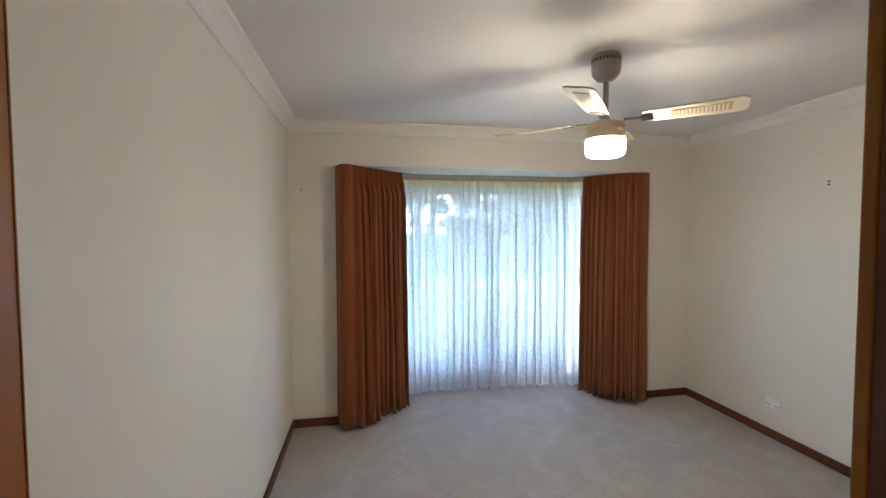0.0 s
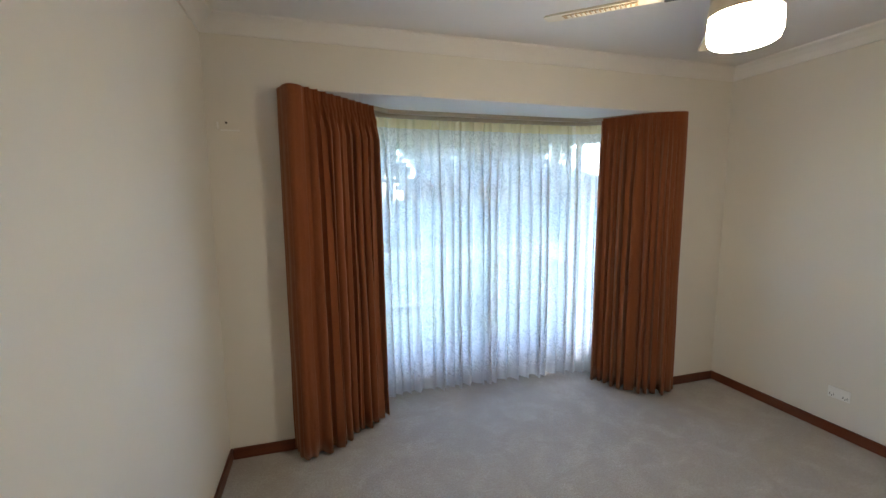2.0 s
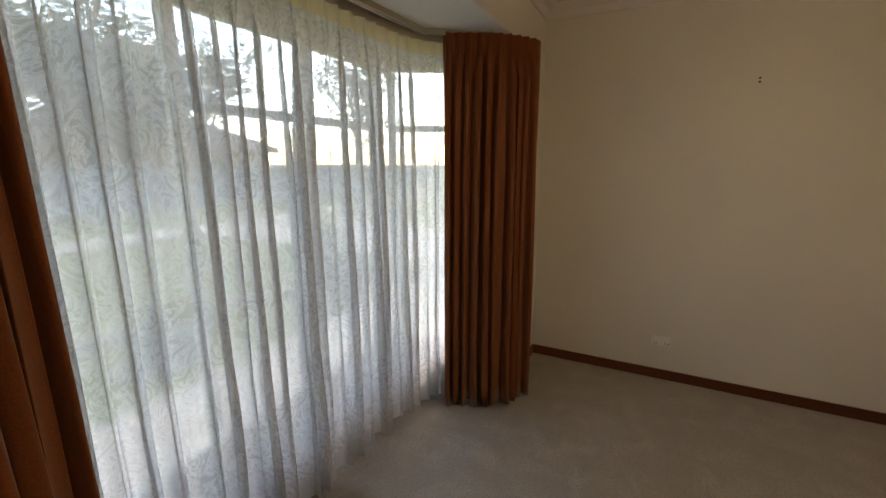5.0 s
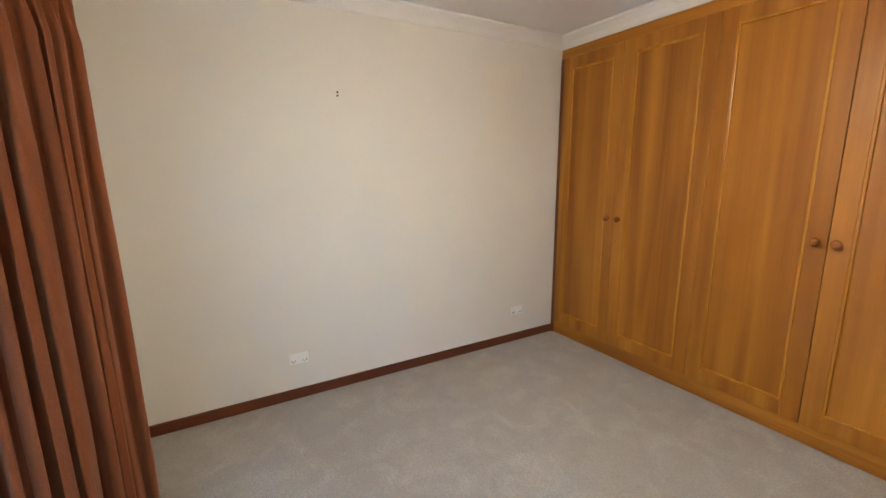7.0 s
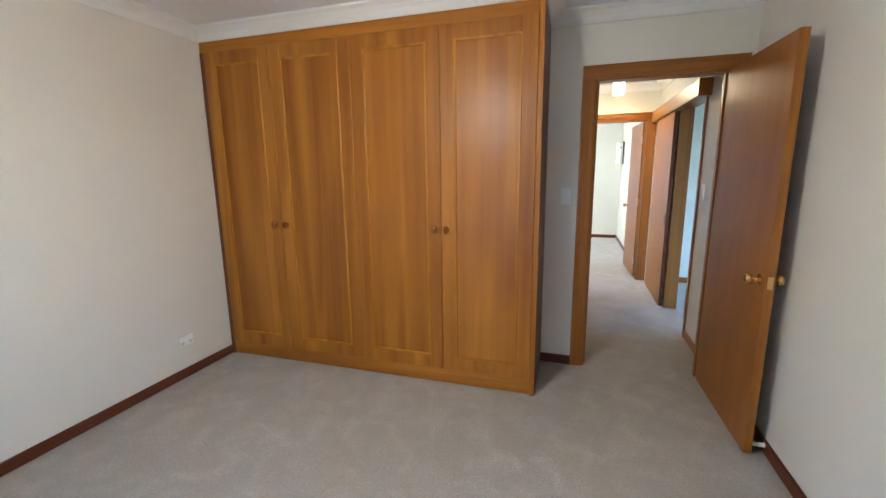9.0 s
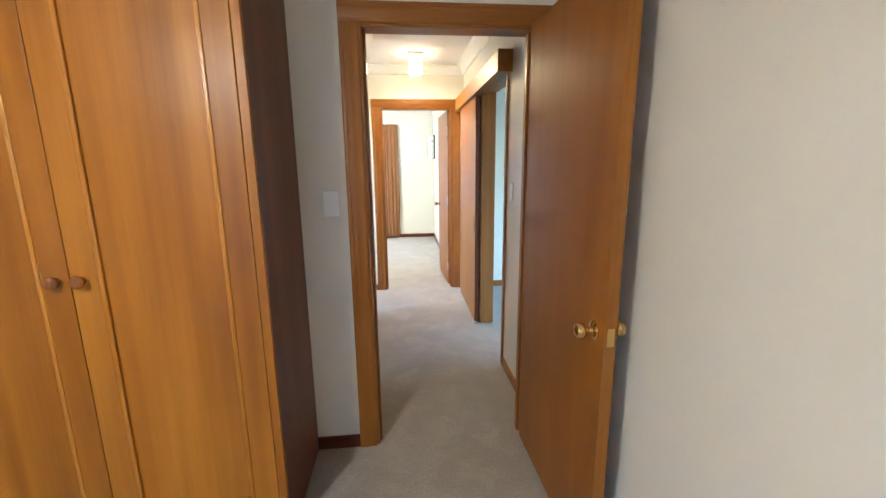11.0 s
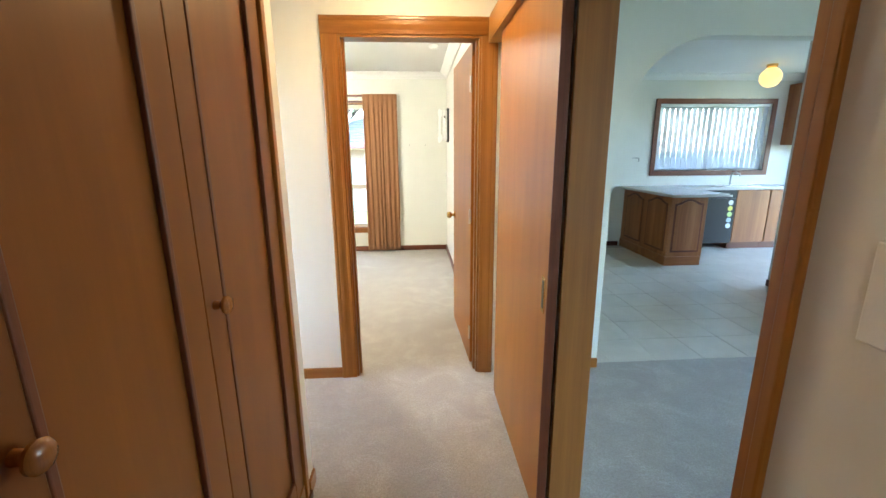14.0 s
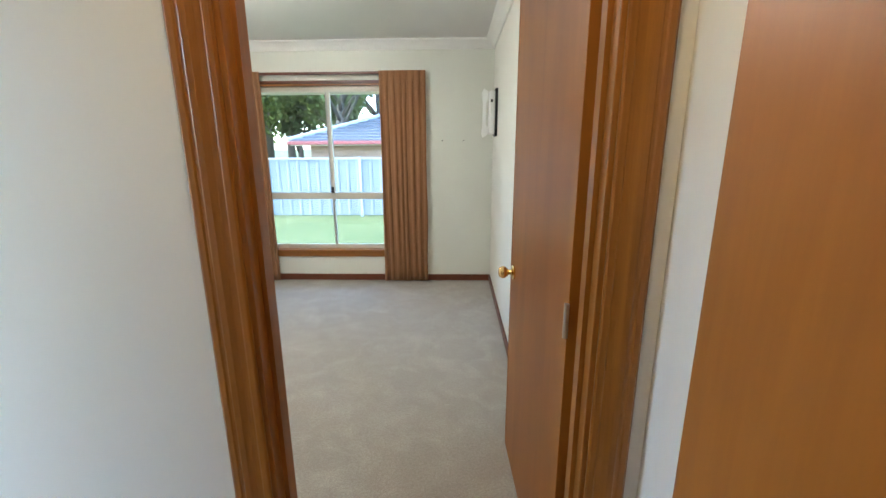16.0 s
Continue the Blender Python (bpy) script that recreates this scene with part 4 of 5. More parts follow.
tagged(part("curtain_rail", boxes(((0.83, YB + 0.05, 2.135), (2.9, YB + 0.075, 2.16)), ((1.3, YB, 2.14), (1.32, YB + 0.05, 2.155)), ((2.4, YB, 2.14), (2.42, YB + 0.05, 2.155))), JARX, None, "dark timber curtain rail over the bedroom window", 0.002), category="curtain rail")

ph = thing("wall_intercom", (XB, -5.93, 1.72), "white plastic wall intercom with a handset and dark backplate", "intercom")
part("backplate", boxes(((XB, -6.03, 1.53), (XB + 0.022, -5.84, 1.95))), BLACKP, ph, "black backplate", 0.004)
part("cradle", boxes(((XB + 0.022, -6.02, 1.55), (XB + 0.075, -5.86, 1.93))), PLAST, ph, "", 0.012)
part("button", boxes(((XB + 0.045, -5.861, 1.83), (XB + 0.063, -5.856, 1.855))), BLACKP, ph, "small black button")
bm = bmesh.new()
prism(bm, [(0.078, 1.55), (0.125, 1.52), (0.14, 1.56), (0.128, 1.64), (0.128, 1.84), (0.14, 1.92), (0.122, 1.96), (0.078, 1.93), (0.078, 1.87), (0.098, 1.84), (0.098, 1.64), (0.078, 1.61)],
      (XB, -6.0, 0), (1, 0, 0), (0, 0, 1), (0, 1, 0), 0.06)
part("handset", bm, PLAST, ph, "white handset hung on its cradle", 0.006)
bm = bmesh.new()
lathe(bm, [(0.05, 0), (0.05, -0.012), (0.04, -0.03), (0.02, -0.034)], (0.33, -4.82, H), n=20)
tagged(part("smoke_alarm", bm, PLAST, None, "round white smoke alarm on the bedroom ceiling", 0, True), category="smoke alarm")
bl = thing("bedroom_ceiling_light", (1.9, -4.55, H), "lit opal bowl ceiling light", "ceiling light")
bm = bmesh.new()
lathe(bm, [(0.08, 0), (0.08, -0.02), (0.06, -0.025)], (1.9, -4.55, H), n=24)
part("base", bm, FANC, bl, "", 0, True)
bm = bmesh.new()
lathe(bm, [(0.13, -0.025), (0.135, -0.05), (0.11, -0.09), (0.06, -0.115), (0.01, -0.12)], (1.9, -4.55, H), n=28)
part("bowl", bm, OPAL4, bl, "lit opal glass bowl", 0, True)

# ---------------------------------------------------------------- kitchen seen through the arch
KW = wood("kitchen_timber", 'z', (0.24, 0.085, 0.025), (0.33, 0.125, 0.04), (0.40, 0.165, 0.06), 0.34)
KWX = wood("kitchen_timber_x", 'x', (0.24, 0.085, 0.025), (0.33, 0.125, 0.04), (0.40, 0.165, 0.06), 0.34)
TOPM = speckle("pale_laminate", (0.62, 0.60, 0.57), (0.70, 0.68, 0.65), 90, 0.22, 0.02)
wk = thing("window_5", ((KX0 + KX1) / 2, YB, KZ0), "kitchen window in a dark red-brown timber frame", "window", kind="structure")
part("architrave", boxes(((KX0 - 0.07, YB, KZ0 - 0.07), (KX0, YB + 0.02, KZ1 + 0.07))), JARZ, wk, "", 0.004)
part("architrave", boxes(((KX1, YB, KZ0 - 0.07), (KX1 + 0.07, YB + 0.02, KZ1 + 0.07))), JARZ, wk, "", 0.004)
part("architrave", boxes(((KX0, YB, KZ1), (KX1, YB + 0.0198, KZ1 + 0.07))), JARX, wk, "", 0.004)
part("window_sill", boxes(((KX0, YB - 0.12, KZ0 - 0.07), (KX1, YB + 0.0235, KZ0 + 0.0))), JARX, wk, "", 0.004)
for a, b in (((KX0, KZ0), (KX1, KZ0 + 0.04)), ((KX0, KZ1 - 0.04), (KX1, KZ1)), ((KX0, KZ0 + 0.04), (KX0 + 0.04, KZ1 - 0.04)), ((KX1 - 0.04, KZ0 + 0.04), (KX1, KZ1 - 0.04)), (((KX0 + KX1) / 2 - 0.025, KZ0 + 0.04), ((KX0 + KX1) / 2 + 0.025, KZ1 - 0.04))):
    part("window_frame", boxes(((a[0], YB - 0.11, a[1]), (b[0], YB - 0.075, b[1]))), FRAME, wk)
g = part("pane", boxes(((KX0 + 0.03, YB - 0.095, KZ0 + 0.03), (KX1 - 0.03, YB - 0.091, KZ1 - 0.03))), GLASS, wk)
g.visible_shadow = False
vb = thing("vertical_blind", ((KX0 + KX1) / 2, YB - 0.035, KZ0), "white translucent vertical blind with its slats turned closed", "blind")
part("headrail", boxes(((KX0 + 0.01, YB - 0.06, KZ1 - 0.035), (KX1 - 0.01, YB - 0.015, KZ1 - 0.003))), PLAST, vb, "", 0.003)
BLIND = sheer("blind_cloth", 0.88, False, (0.25, 0.28, 0.33))
ns = 20
me = None
for i in range(ns):
    x = KX0 + 0.05 + (KX1 - KX0 - 0.1) * i / (ns - 1)
    if me is None:
        s = part("slat", boxes(((-0.043, -0.0008, 0.0), (0.043, 0.0008, KZ1 - KZ0 - 0.05))), BLIND, vb)
        me = s.data
    else:
        s = new("slat", me)
        s.parent = vb
        s.matrix_parent_inverse = Matrix.Translation(vb.location).inverted()
    s.matrix_basis = pose(x, YB - 0.04, KZ0 + 0.012, 0, 0, 11)


def arched_panel(parent, along, at, u0, u1, z0, z1, s, m):
    """Raised cabinet panel whose top edge is a low arch; it faces s along the other axis."""
    def outline(k):
        n = 12
        pts = [(u0 + k, z0 + k), (u1 - k, z0 + k)]
        for i in range(n + 1):
            t = i / n
            rise = 0.055 * (0.5 - 0.5 * math.cos(2 * math.pi * t))
            pts.append((u1 - k + (u0 - u1 + 2 * k) * t, z1 - 0.055 - k + rise))
        return pts
    U, O = ((1, 0, 0), (0, s, 0)) if along == 'x' else ((0, 1, 0), (s, 0, 0))
    o = (0, at, 0) if along == 'x' else (at, 0, 0)
    bm = bmesh.new()
    prism(bm, outline(0), o, U, (0, 0, 1), O, 0.006)
    a = part("panel_moulding", bm, JARZ, parent)
    bm = bmesh.new()
    prism(bm, outline(0.022), o, U, (0, 0, 1), O, 0.013)
    part("raised_panel", bm, m, parent, bevel=0.003)


pn = thing("peninsula_cabinet", (-2.77, -5.7, 0), "warm brown timber peninsula cabinet with arched raised panels", "cabinet")
part("body", boxes(((-3.0, YB, 0.10), (-2.54, -5.12, 0.86))), KW, pn, bevel=0.003)
part("plinth", boxes(((-2.985, YB, 0.0), (-2.528, -5.108, 0.115))), KWX, pn, bevel=0.003)
arched_panel(pn, 'y', -2.54, -5.62, -5.18, 0.17, 0.83, 1, KW)
arched_panel(pn, 'y', -2.54, -6.18, -5.74, 0.17, 0.83, 1, KW)
arched_panel(pn, 'x', -5.12, -2.95, -2.59, 0.17, 0.83, 1, KW)
tagged(part("peninsula_worktop", boxes(((-3.18, YB, 0.86), (-2.47, -5.0, 0.9))), TOPM, None, "pale laminate worktop on the peninsula cabinet", 0.012), category="worktop")
for x0, x1 in ((-4.47, -3.98), (-4.97, -4.475), (-5.3, -4.975)):
    c = thing("base_cabinet", ((x0 + x1) / 2, -6.0, 0), "brown timber kitchen base cabinet below the sink bench", "cabinet", "sink bench cabinets")
    part("body", boxes(((x0, YB, 0.10), (x1, -5.905, 0.86))), KW, c)
    part("plinth", boxes(((x0, YB, 0.0), (x1, -5.95, 0.10))), JARX, c)
    part("door", boxes(((x0 + 0.004, -5.905, 0.115), (x1 - 0.004, -5.886, 0.85))), KW, c, "", 0.003)
dw = thing("dishwasher", (-3.68, -6.0, 0), "black dishwasher with coloured energy stickers on its door", "dishwasher")
part("body", boxes(((-3.975, YB, 0.09), (-3.37, -5.91, 0.858))), BLACKP, dw)
part("door", boxes(((-3.972, -5.91, 0.10), (-3.374, -5.884, 0.74))), BLACKP, dw, "", 0.004)
part("control_panel", boxes(((-3.972, -5.91, 0.745), (-3.374, -5.88, 0.855))), BLACKP, dw, "", 0.004)
part("handle", boxes(((-3.90, -5.88, 0.765), (-3.45, -5.865, 0.785))), STEEL, dw, "", 0.004)
for i, c in enumerate(((0.75, 0.76, 0.72), (0.72, 0.66, 0.14), (0.55, 0.70, 0.25), (0.42, 0.50, 0.55), (0.70, 0.74, 0.76))):
    bm = bmesh.new()
    lathe(bm, [(0.036, 0), (0.036, 0.001)], (-3.90, -5.884, 0.68 - 0.083 * i), 'y', 18)
    part("sticker", bm, paint("sticker_paper_" + "abcde"[i], c, 0.4, 0.02), dw)
tagged(part("sink_worktop", boxes(((-5.3, YB, 0.861), (-4.35, -5.86, 0.9)), ((-3.85, YB, 0.861), (-3.181, -5.86, 0.9)), ((-4.35, YB, 0.861), (-3.85, -6.18, 0.9)), ((-4.35, -5.94, 0.861), (-3.85, -5.86, 0.9))), TOPM, None, "pale laminate sink bench top", 0), category="worktop")
sk = thing("kitchen_sink", (-4.1, -6.05, 0.9), "stainless steel sink with a mixer tap", "sink")
part("bowl", boxes(((-4.36, -6.19, 0.9), (-3.84, -6.17, 0.904)), ((-4.36, -5.95, 0.9), (-3.84, -5.93, 0.904)), ((-4.36, -6.17, 0.9), (-4.34, -5.95, 0.904)), ((-3.86, -6.17, 0.9), (-3.84, -5.95, 0.904)), ((-4.34, -6.17, 0.865), (-3.86, -5.95, 0.869))), STEEL, sk)
bm = bmesh.new()
tube(bm, [(-4.1, -6.215, 0.9), (-4.1, -6.215, 1.04), (-4.1, -6.19, 1.075), (-4.1, -6.13, 1.085), (-4.1, -6.06, 1.07), (-4.1, -6.04, 1.04)], 0.012, 10)
part("tap", bm, STEEL, sk, "chrome mixer tap", 0, "all")
wc = thing("wall_cabinet", (-5.05, -6.09, 1.47), "brown timber kitchen wall cabinet", "cabinet")
part("body", boxes(((-5.3, YB, 1.47), (-4.84, -5.94, 2.31))), KW, wc, "", 0.002)
part("door", boxes(((-5.296, -5.94, 1.475), (-4.845, -5.92, 2.305))), KW, wc, "", 0.003)
part("door_panel", boxes(((-5.23, -5.92, 1.54), (-4.91, -5.912, 2.24))), JARZ, wc, "", 0.003)
# tall pantry and the nib wall beside it
struct("wall_pantry_nib", boxes(((-3.80, -4.27, 0), (-3.155, -4.16, H))), WALLK, "pale plaster nib wall beside the pantry", 0, "wall")
struct("baseboard", boxes(((-3.155, -4.275, 0), (-3.141, -4.158, SK)), ((-3.80, -4.284, 0), (-3.155, -4.27, SK))), JARX, "red-brown skirting round the nib wall", 0.003, "baseboard")
pt = thing("pantry_cupboard", (-3.49, -3.6, 0), "tall warm brown timber pantry cupboard with raised panels", "cupboard")
part("body", boxes(((-3.80, -4.158, 0.0), (-3.20, -2.90, 2.34))), KW, pt)
part("plinth", boxes(((-3.20, -4.155, 0.0), (-3.165, -2.90, 0.15))), KW, pt, "", 0.003)
part("crown_moulding", boxes(((-3.20, -4.158, 2.28), (-3.15, -2.90, 2.34))), KW, pt, "", 0.01)
for y0, y1 in ((-4.15, -3.55), (-3.545, -2.91)):
    d = part("door", boxes(((-3.20, y0, 0.16), (-3.178, y1, 2.27))), KW, pt, "", 0.003)
    for z0, z1 in ((0.23, 0.86), (0.94, 2.2)):
        part("panel_moulding", boxes(((-3.178, y0 + 0.07, z0), (-3.172, y1 - 0.07, z1))), JARZ, d, "", 0.003)
        part("raised_panel", boxes(((-3.178, y0 + 0.095, z0 + 0.025), (-3.166, y1 - 0.095, z1 - 0.025))), KW, d, "", 0.004)
gl = thing("kitchen_globe_light", (-3.96, -5.62, H), "lit amber ribbed glass globe ceiling light", "ceiling light")
bm = bmesh.new()
lathe(bm, [(0.06, 0), (0.06, -0.03), (0.045, -0.04)], (-3.96, -5.62, H), n=20)
part("base", bm, BRASS, gl, "brass base", 0, True)
bm = bmesh.new()
lathe(bm, [(0.12 * math.sin(math.pi * (i + 2) / 16) * (1 + 0.02 * (i % 2)), -0.155 + 0.12 * math.cos(math.pi * (i + 2) / 16)) for i in range(14)], (-3.96, -5.62, H), n=24)
part("globe", bm, OPAL3, gl, "lit amber ribbed glass globe", 0, "all")
fr4 = thing("door_3", (-1.8, YB, 0), "closed timber door in an amber frame on the kitchen's back wall", "door", kind="structure")
part("leaf", boxes(((-2.15, YB, 0.01), (-1.4, YB + 0.012, 2.03))), VENZ, fr4)
part("architrave", boxes(((-2.225, YB, 0), (-2.15, YB + 0.022, 2.03))), ARCZ, fr4, "", 0.004)
part("architrave", boxes(((-1.4, YB, 0), (-1.325, YB + 0.022, 2.03))), ARCZ, fr4, "", 0.004)
part("architrave", boxes(((-2.225, YB, 2.03), (-1.325, YB + 0.0215, 2.105))), ARCX, fr4, "", 0.004)
knob_set_at = bmesh.new()
lathe(knob_set_at, [(0.03, 0.012), (0.03, 0.018), (0.011, 0.022), (0.011, 0.035), (0.026, 0.048), (0.02, 0.07)], (-2.09, YB, 1.0), 'y', 16)
part("door_knob", knob_set_at, DARKM, fr4, "dark metal door knob", 0, True)
bm = bmesh.new()
tube(bm, [(-2.62, YB, 1.30), (-2.62, YB + 0.05, 1.30), (-2.68, YB + 0.06, 1.30), (-2.68, YB + 0.06, 1.25)], 0.005, 8)
tagged(part("wall_hook", bm, DARKM, None, "small dark metal hook on the kitchen wall"), category="hook")

# ---------------------------------------------------------------- outside: ground, fences, neighbour, trees
GRASS = speckle("mown_grass", (0.060, 0.088, 0.024), (0.16, 0.165, 0.075), 5, 0.9, 0.6, (1, 1, 1), 0.5)
CONC = speckle("pale_concrete", (0.24, 0.235, 0.22), (0.32, 0.31, 0.29), 18, 0.85, 0.2)
SHEET = speckle("pale_fence_steel", (0.27, 0.28, 0.28), (0.32, 0.33, 0.33), 3, 0.5, 0.02)
CAPM = speckle("fence_cap_steel", (0.46, 0.47, 0.46), (0.52, 0.53, 0.52), 3, 0.45, 0.02)
BRICK = speckle("tan_brick", (0.34, 0.22, 0.16), (0.42, 0.30, 0.22), 6, 0.85, 0.3)
TILE = speckle("slate_grey_roof_tile", (0.085, 0.095, 0.115), (0.14, 0.15, 0.17), 5, 0.6, 0.3)
REDP = paint("red_gutter_paint", (0.30, 0.085, 0.075), 0.4)
BARK = speckle("grey_bark", (0.12, 0.095, 0.075), (0.20, 0.165, 0.13), 14, 0.9, 0.8, (1, 1, 0.2))
LEAFA = speckle("olive_leaves", (0.045, 0.07, 0.02), (0.085, 0.115, 0.035), 2, 0.6, 0.1)
LEAFB = speckle("yellow_green_leaves", (0.09, 0.12, 0.025), (0.16, 0.17, 0.045), 2, 0.6, 0.1)
GZ = -0.3
bm = bmesh.new()
bmesh.ops.create_grid(bm, x_segments=40, y_segments=40, size=600)
for v in bm.verts:
    v.co.z = GZ
struct("ground", bm, GRASS, "mown green lawn reaching away from the house", 0, "lawn")
bm = bmesh.new()
for i in range(40):
    a0, a1 = radians(20 + 140 * i / 40), radians(20 + 140 * (i + 1) / 40)
    q = []
    for a, r in ((a0, 4.1), (a1, 4.1), (a1, 4.28), (a0, 4.28)):
        q.append((1.9 + r * math.cos(a) * 1.25, 4.4 + r * math.sin(a) * 0.75))
    lo = [bm.verts.new((x, y, GZ)) for x, y in q]
    hi = [bm.verts.new((x, y, GZ + 0.09)) for x, y in q]
    bm.faces.new(hi)
    for k in range(4):
        bm.faces.new((lo[k], lo[(k + 1) % 4], hi[(k + 1) % 4], hi[k]))
bmesh.ops.recalc_face_normals(bm, faces=bm.faces)
struct("garden_edging", bm, CONC, "pale concrete kerb curving through the front lawn", 0, "kerb")
struct("paving", boxes(((-3.0, 4.5, GZ - 0.05), (7.0, 6.0, GZ + 0.02)), ((7.0, 4.5, GZ - 0.05), (10.5, 13.0, GZ + 0.02))), CONC, "pale concrete paving and driveway before the bay window", 0, "paving")
struct("path", boxes(((-8, 13.0, GZ - 0.05), (60, 14.4, GZ + 0.03))), CONC, "pale concrete footpath across the front", 0, "path")


def fence(x0, x1, y, z1, label, pitch=2.38, skin=None):
    f = thing("fence", ((x0 + x1) / 2, y, GZ), label, "fence")
    n = round((x1 - x0) / pitch)
    w = (x1 - x0) / n
    sheet = None
    for i in range(n + 1):
        part("post", boxes(((x0 + i * w - 0.035, y - 0.03, GZ), (x0 + i * w + 0.035, y + 0.03, z1 + 0.02))), CAPM, f)
    for i in range(n):
        if sheet is None:
            bm = bmesh.new()
            pr = []
            m = 9
            for k in range(m):
                u = 0.04 + (w - 0.08) * k / m
                c = (w - 0.08) / m
                pr += [(u, 0.006), (u + c * 0.12, 0.006), (u + c * 0.25, -0.004), (u + c * 0.87, -0.004)]
            pr.append((w - 0.04, 0.006))
            poly = pr + [(a, b - 0.004) for a, b in pr[::-1]]
            prism(bm, poly, (x0, y, GZ + 0.04), (1, 0, 0), (0, 1, 0), (0, 0, 1), z1 - GZ - 0.08)
            sheet = part("sheet", bm, skin or SHEET, f)
            cap = part("top_rail", boxes(((x0 + 0.036, y - 0.025, z1 - 0.05), (x0 + w - 0.036, y + 0.025, z1))), CAPM, f)
        else:
            for o in (sheet, cap):
                c = new(o.name.split(".")[0], o.data)
                c.parent = f
                c.matrix_parent_inverse = Matrix.Translation(f.location).inverted()
                c.matrix_basis = Matrix.Translation((i * w, 0, 0))
    return f


fence(-9.0, 10.04, -12.5, 1.2, "pale corrugated steel boundary fence behind the back lawn")
fence(-20, 32, 19.5, 1.34, "grey steel fence with pale capping beyond the front lawn", 3.0, speckle("grey_fence_steel", (0.20, 0.21, 0.22), (0.26, 0.27, 0.27), 3, 0.5, 0.02))
# a low rail in front of the far fence
rl = thing("garden_rail", (6, 18.2, GZ), "low pale timber rail beyond the lawn", "rail")
for i in range(18):
    part("post", boxes(((-12 + 2.4 * i, 18.17, GZ), (-11.9 + 2.4 * i, 18.25, 0.12))), CAPM, rl)
part("rail", boxes(((-12, 18.15, 0.05), (29, 18.17, 0.14))), CAPM, rl)


def house(name, x0, x1, y0, y1, eave, rise, label, base=GZ, tile=None):
    """Hipped-roof house: walls, red gutter, and a roof laid in stepped courses."""
    hs = thing(name, ((x0 + x1) / 2, (y0 + y1) / 2, base), label, "house")
    part("wall", boxes(((x0 + 0.6, y0 + 0.6, base), (x1 - 0.6, y1 - 0.6, eave))), BRICK, hs)
    part("eave", boxes(((x0 + 0.05, y0 + 0.05, eave), (x1 - 0.05, y1 - 0.05, eave + 0.03))), EAVE, hs)
    part("gutter", boxes(((x0 - 0.05, y0 - 0.05, eave + 0.031), (x1 + 0.05, y1 + 0.05, eave + 0.16))), REDP, hs, "red painted gutter", 0.02)
    run = (y1 - y0) / 2
    n = 16
    bm = bmesh.new()
    for i in range(n):
        k0, k1 = run * i / n, run * (i + 1) / n
        za, zb = eave + 0.16 + rise * i / n, eave + 0.16 + rise * (i + 1) / n
        box(bm, (x0 + k0, y0 + k0, za), (x1 - k0, y1 - k0, zb - rise / n * 0.55))
        lo = [bm.verts.new(c) for c in ((x0 + k0, y0 + k0, zb - rise / n * 0.55), (x1 - k0, y0 + k0, zb - rise / n * 0.55), (x1 - k0, y1 - k0, zb - rise / n * 0.55), (x0 + k0, y1 - k0, zb - rise / n * 0.55))]
        hi = [bm.verts.new(c) for c in ((x0 + k1, y0 + k1, zb), (x1 - k1, y0 + k1, zb), (x1 - k1, y1 - k1, zb), (x0 + k1, y1 - k1, zb))]
        for j in range(4):
            bm.faces.new((lo[j], lo[(j + 1) % 4], hi[(j + 1) % 4], hi[j]))
    bmesh.ops.recalc_face_normals(bm, faces=bm.faces)
    roof = part("roof", bm, tile or TILE, hs, "slate-grey tiled hip roof")
    top = eave + 0.16 + rise
    for a, b in (((x1, y1), (x1 - run, y1 - run)), ((x0, y1), (x0 + run, y1 - run)), ((x1, y0), (x1 - run, y0 + run)), ((x0, y0), (x0 + run, y0 + run))):
        bm = bmesh.new()
        tube(bm, [(a[0], a[1], eave + 0.2), (b[0], b[1], top + 0.04)], 0.09, 8)
        c = part("hip_capping", bm, CAPM, roof, "pale hip capping")
        c.matrix_parent_inverse = Matrix.Identity(4)
    for u in (0.3, 0.7):
        xw = x0 + (x1 - x0) * u
        for yy in (y0 + 0.6, y1 - 0.6):
            w = part("window", boxes(((xw - 0.9, yy - 0.03, base + 0.8), (xw + 0.9, yy + 0.03, eave - 0.15))), FRAME, hs)
            p = part("pane", boxes(((xw - 0.84, yy - 0.035, base + 0.86), (xw + 0.84, yy + 0.035, eave - 0.21))), mat("dark_pane", (0.03, 0.035, 0.04), 0.08)[0], w)
            p.matrix_parent_inverse = Matrix.Identity(4)
    return hs


house("neighbour_house", -9.5, 6.55, -28.0, -17.2, 1.52, 1.9, "neighbouring brick house with a slate-grey hip roof and red gutter", -0.7)
house("house_across", 7.0, 22.0, 27.0, 37.0, 2.2, 2.6, "brick house with a grey hip roof across the front", GZ)
house("house_across", -16.0, -2.0, 28.0, 38.0, 2.2, 2.6, "brick house with a grey hip roof across the front", GZ)


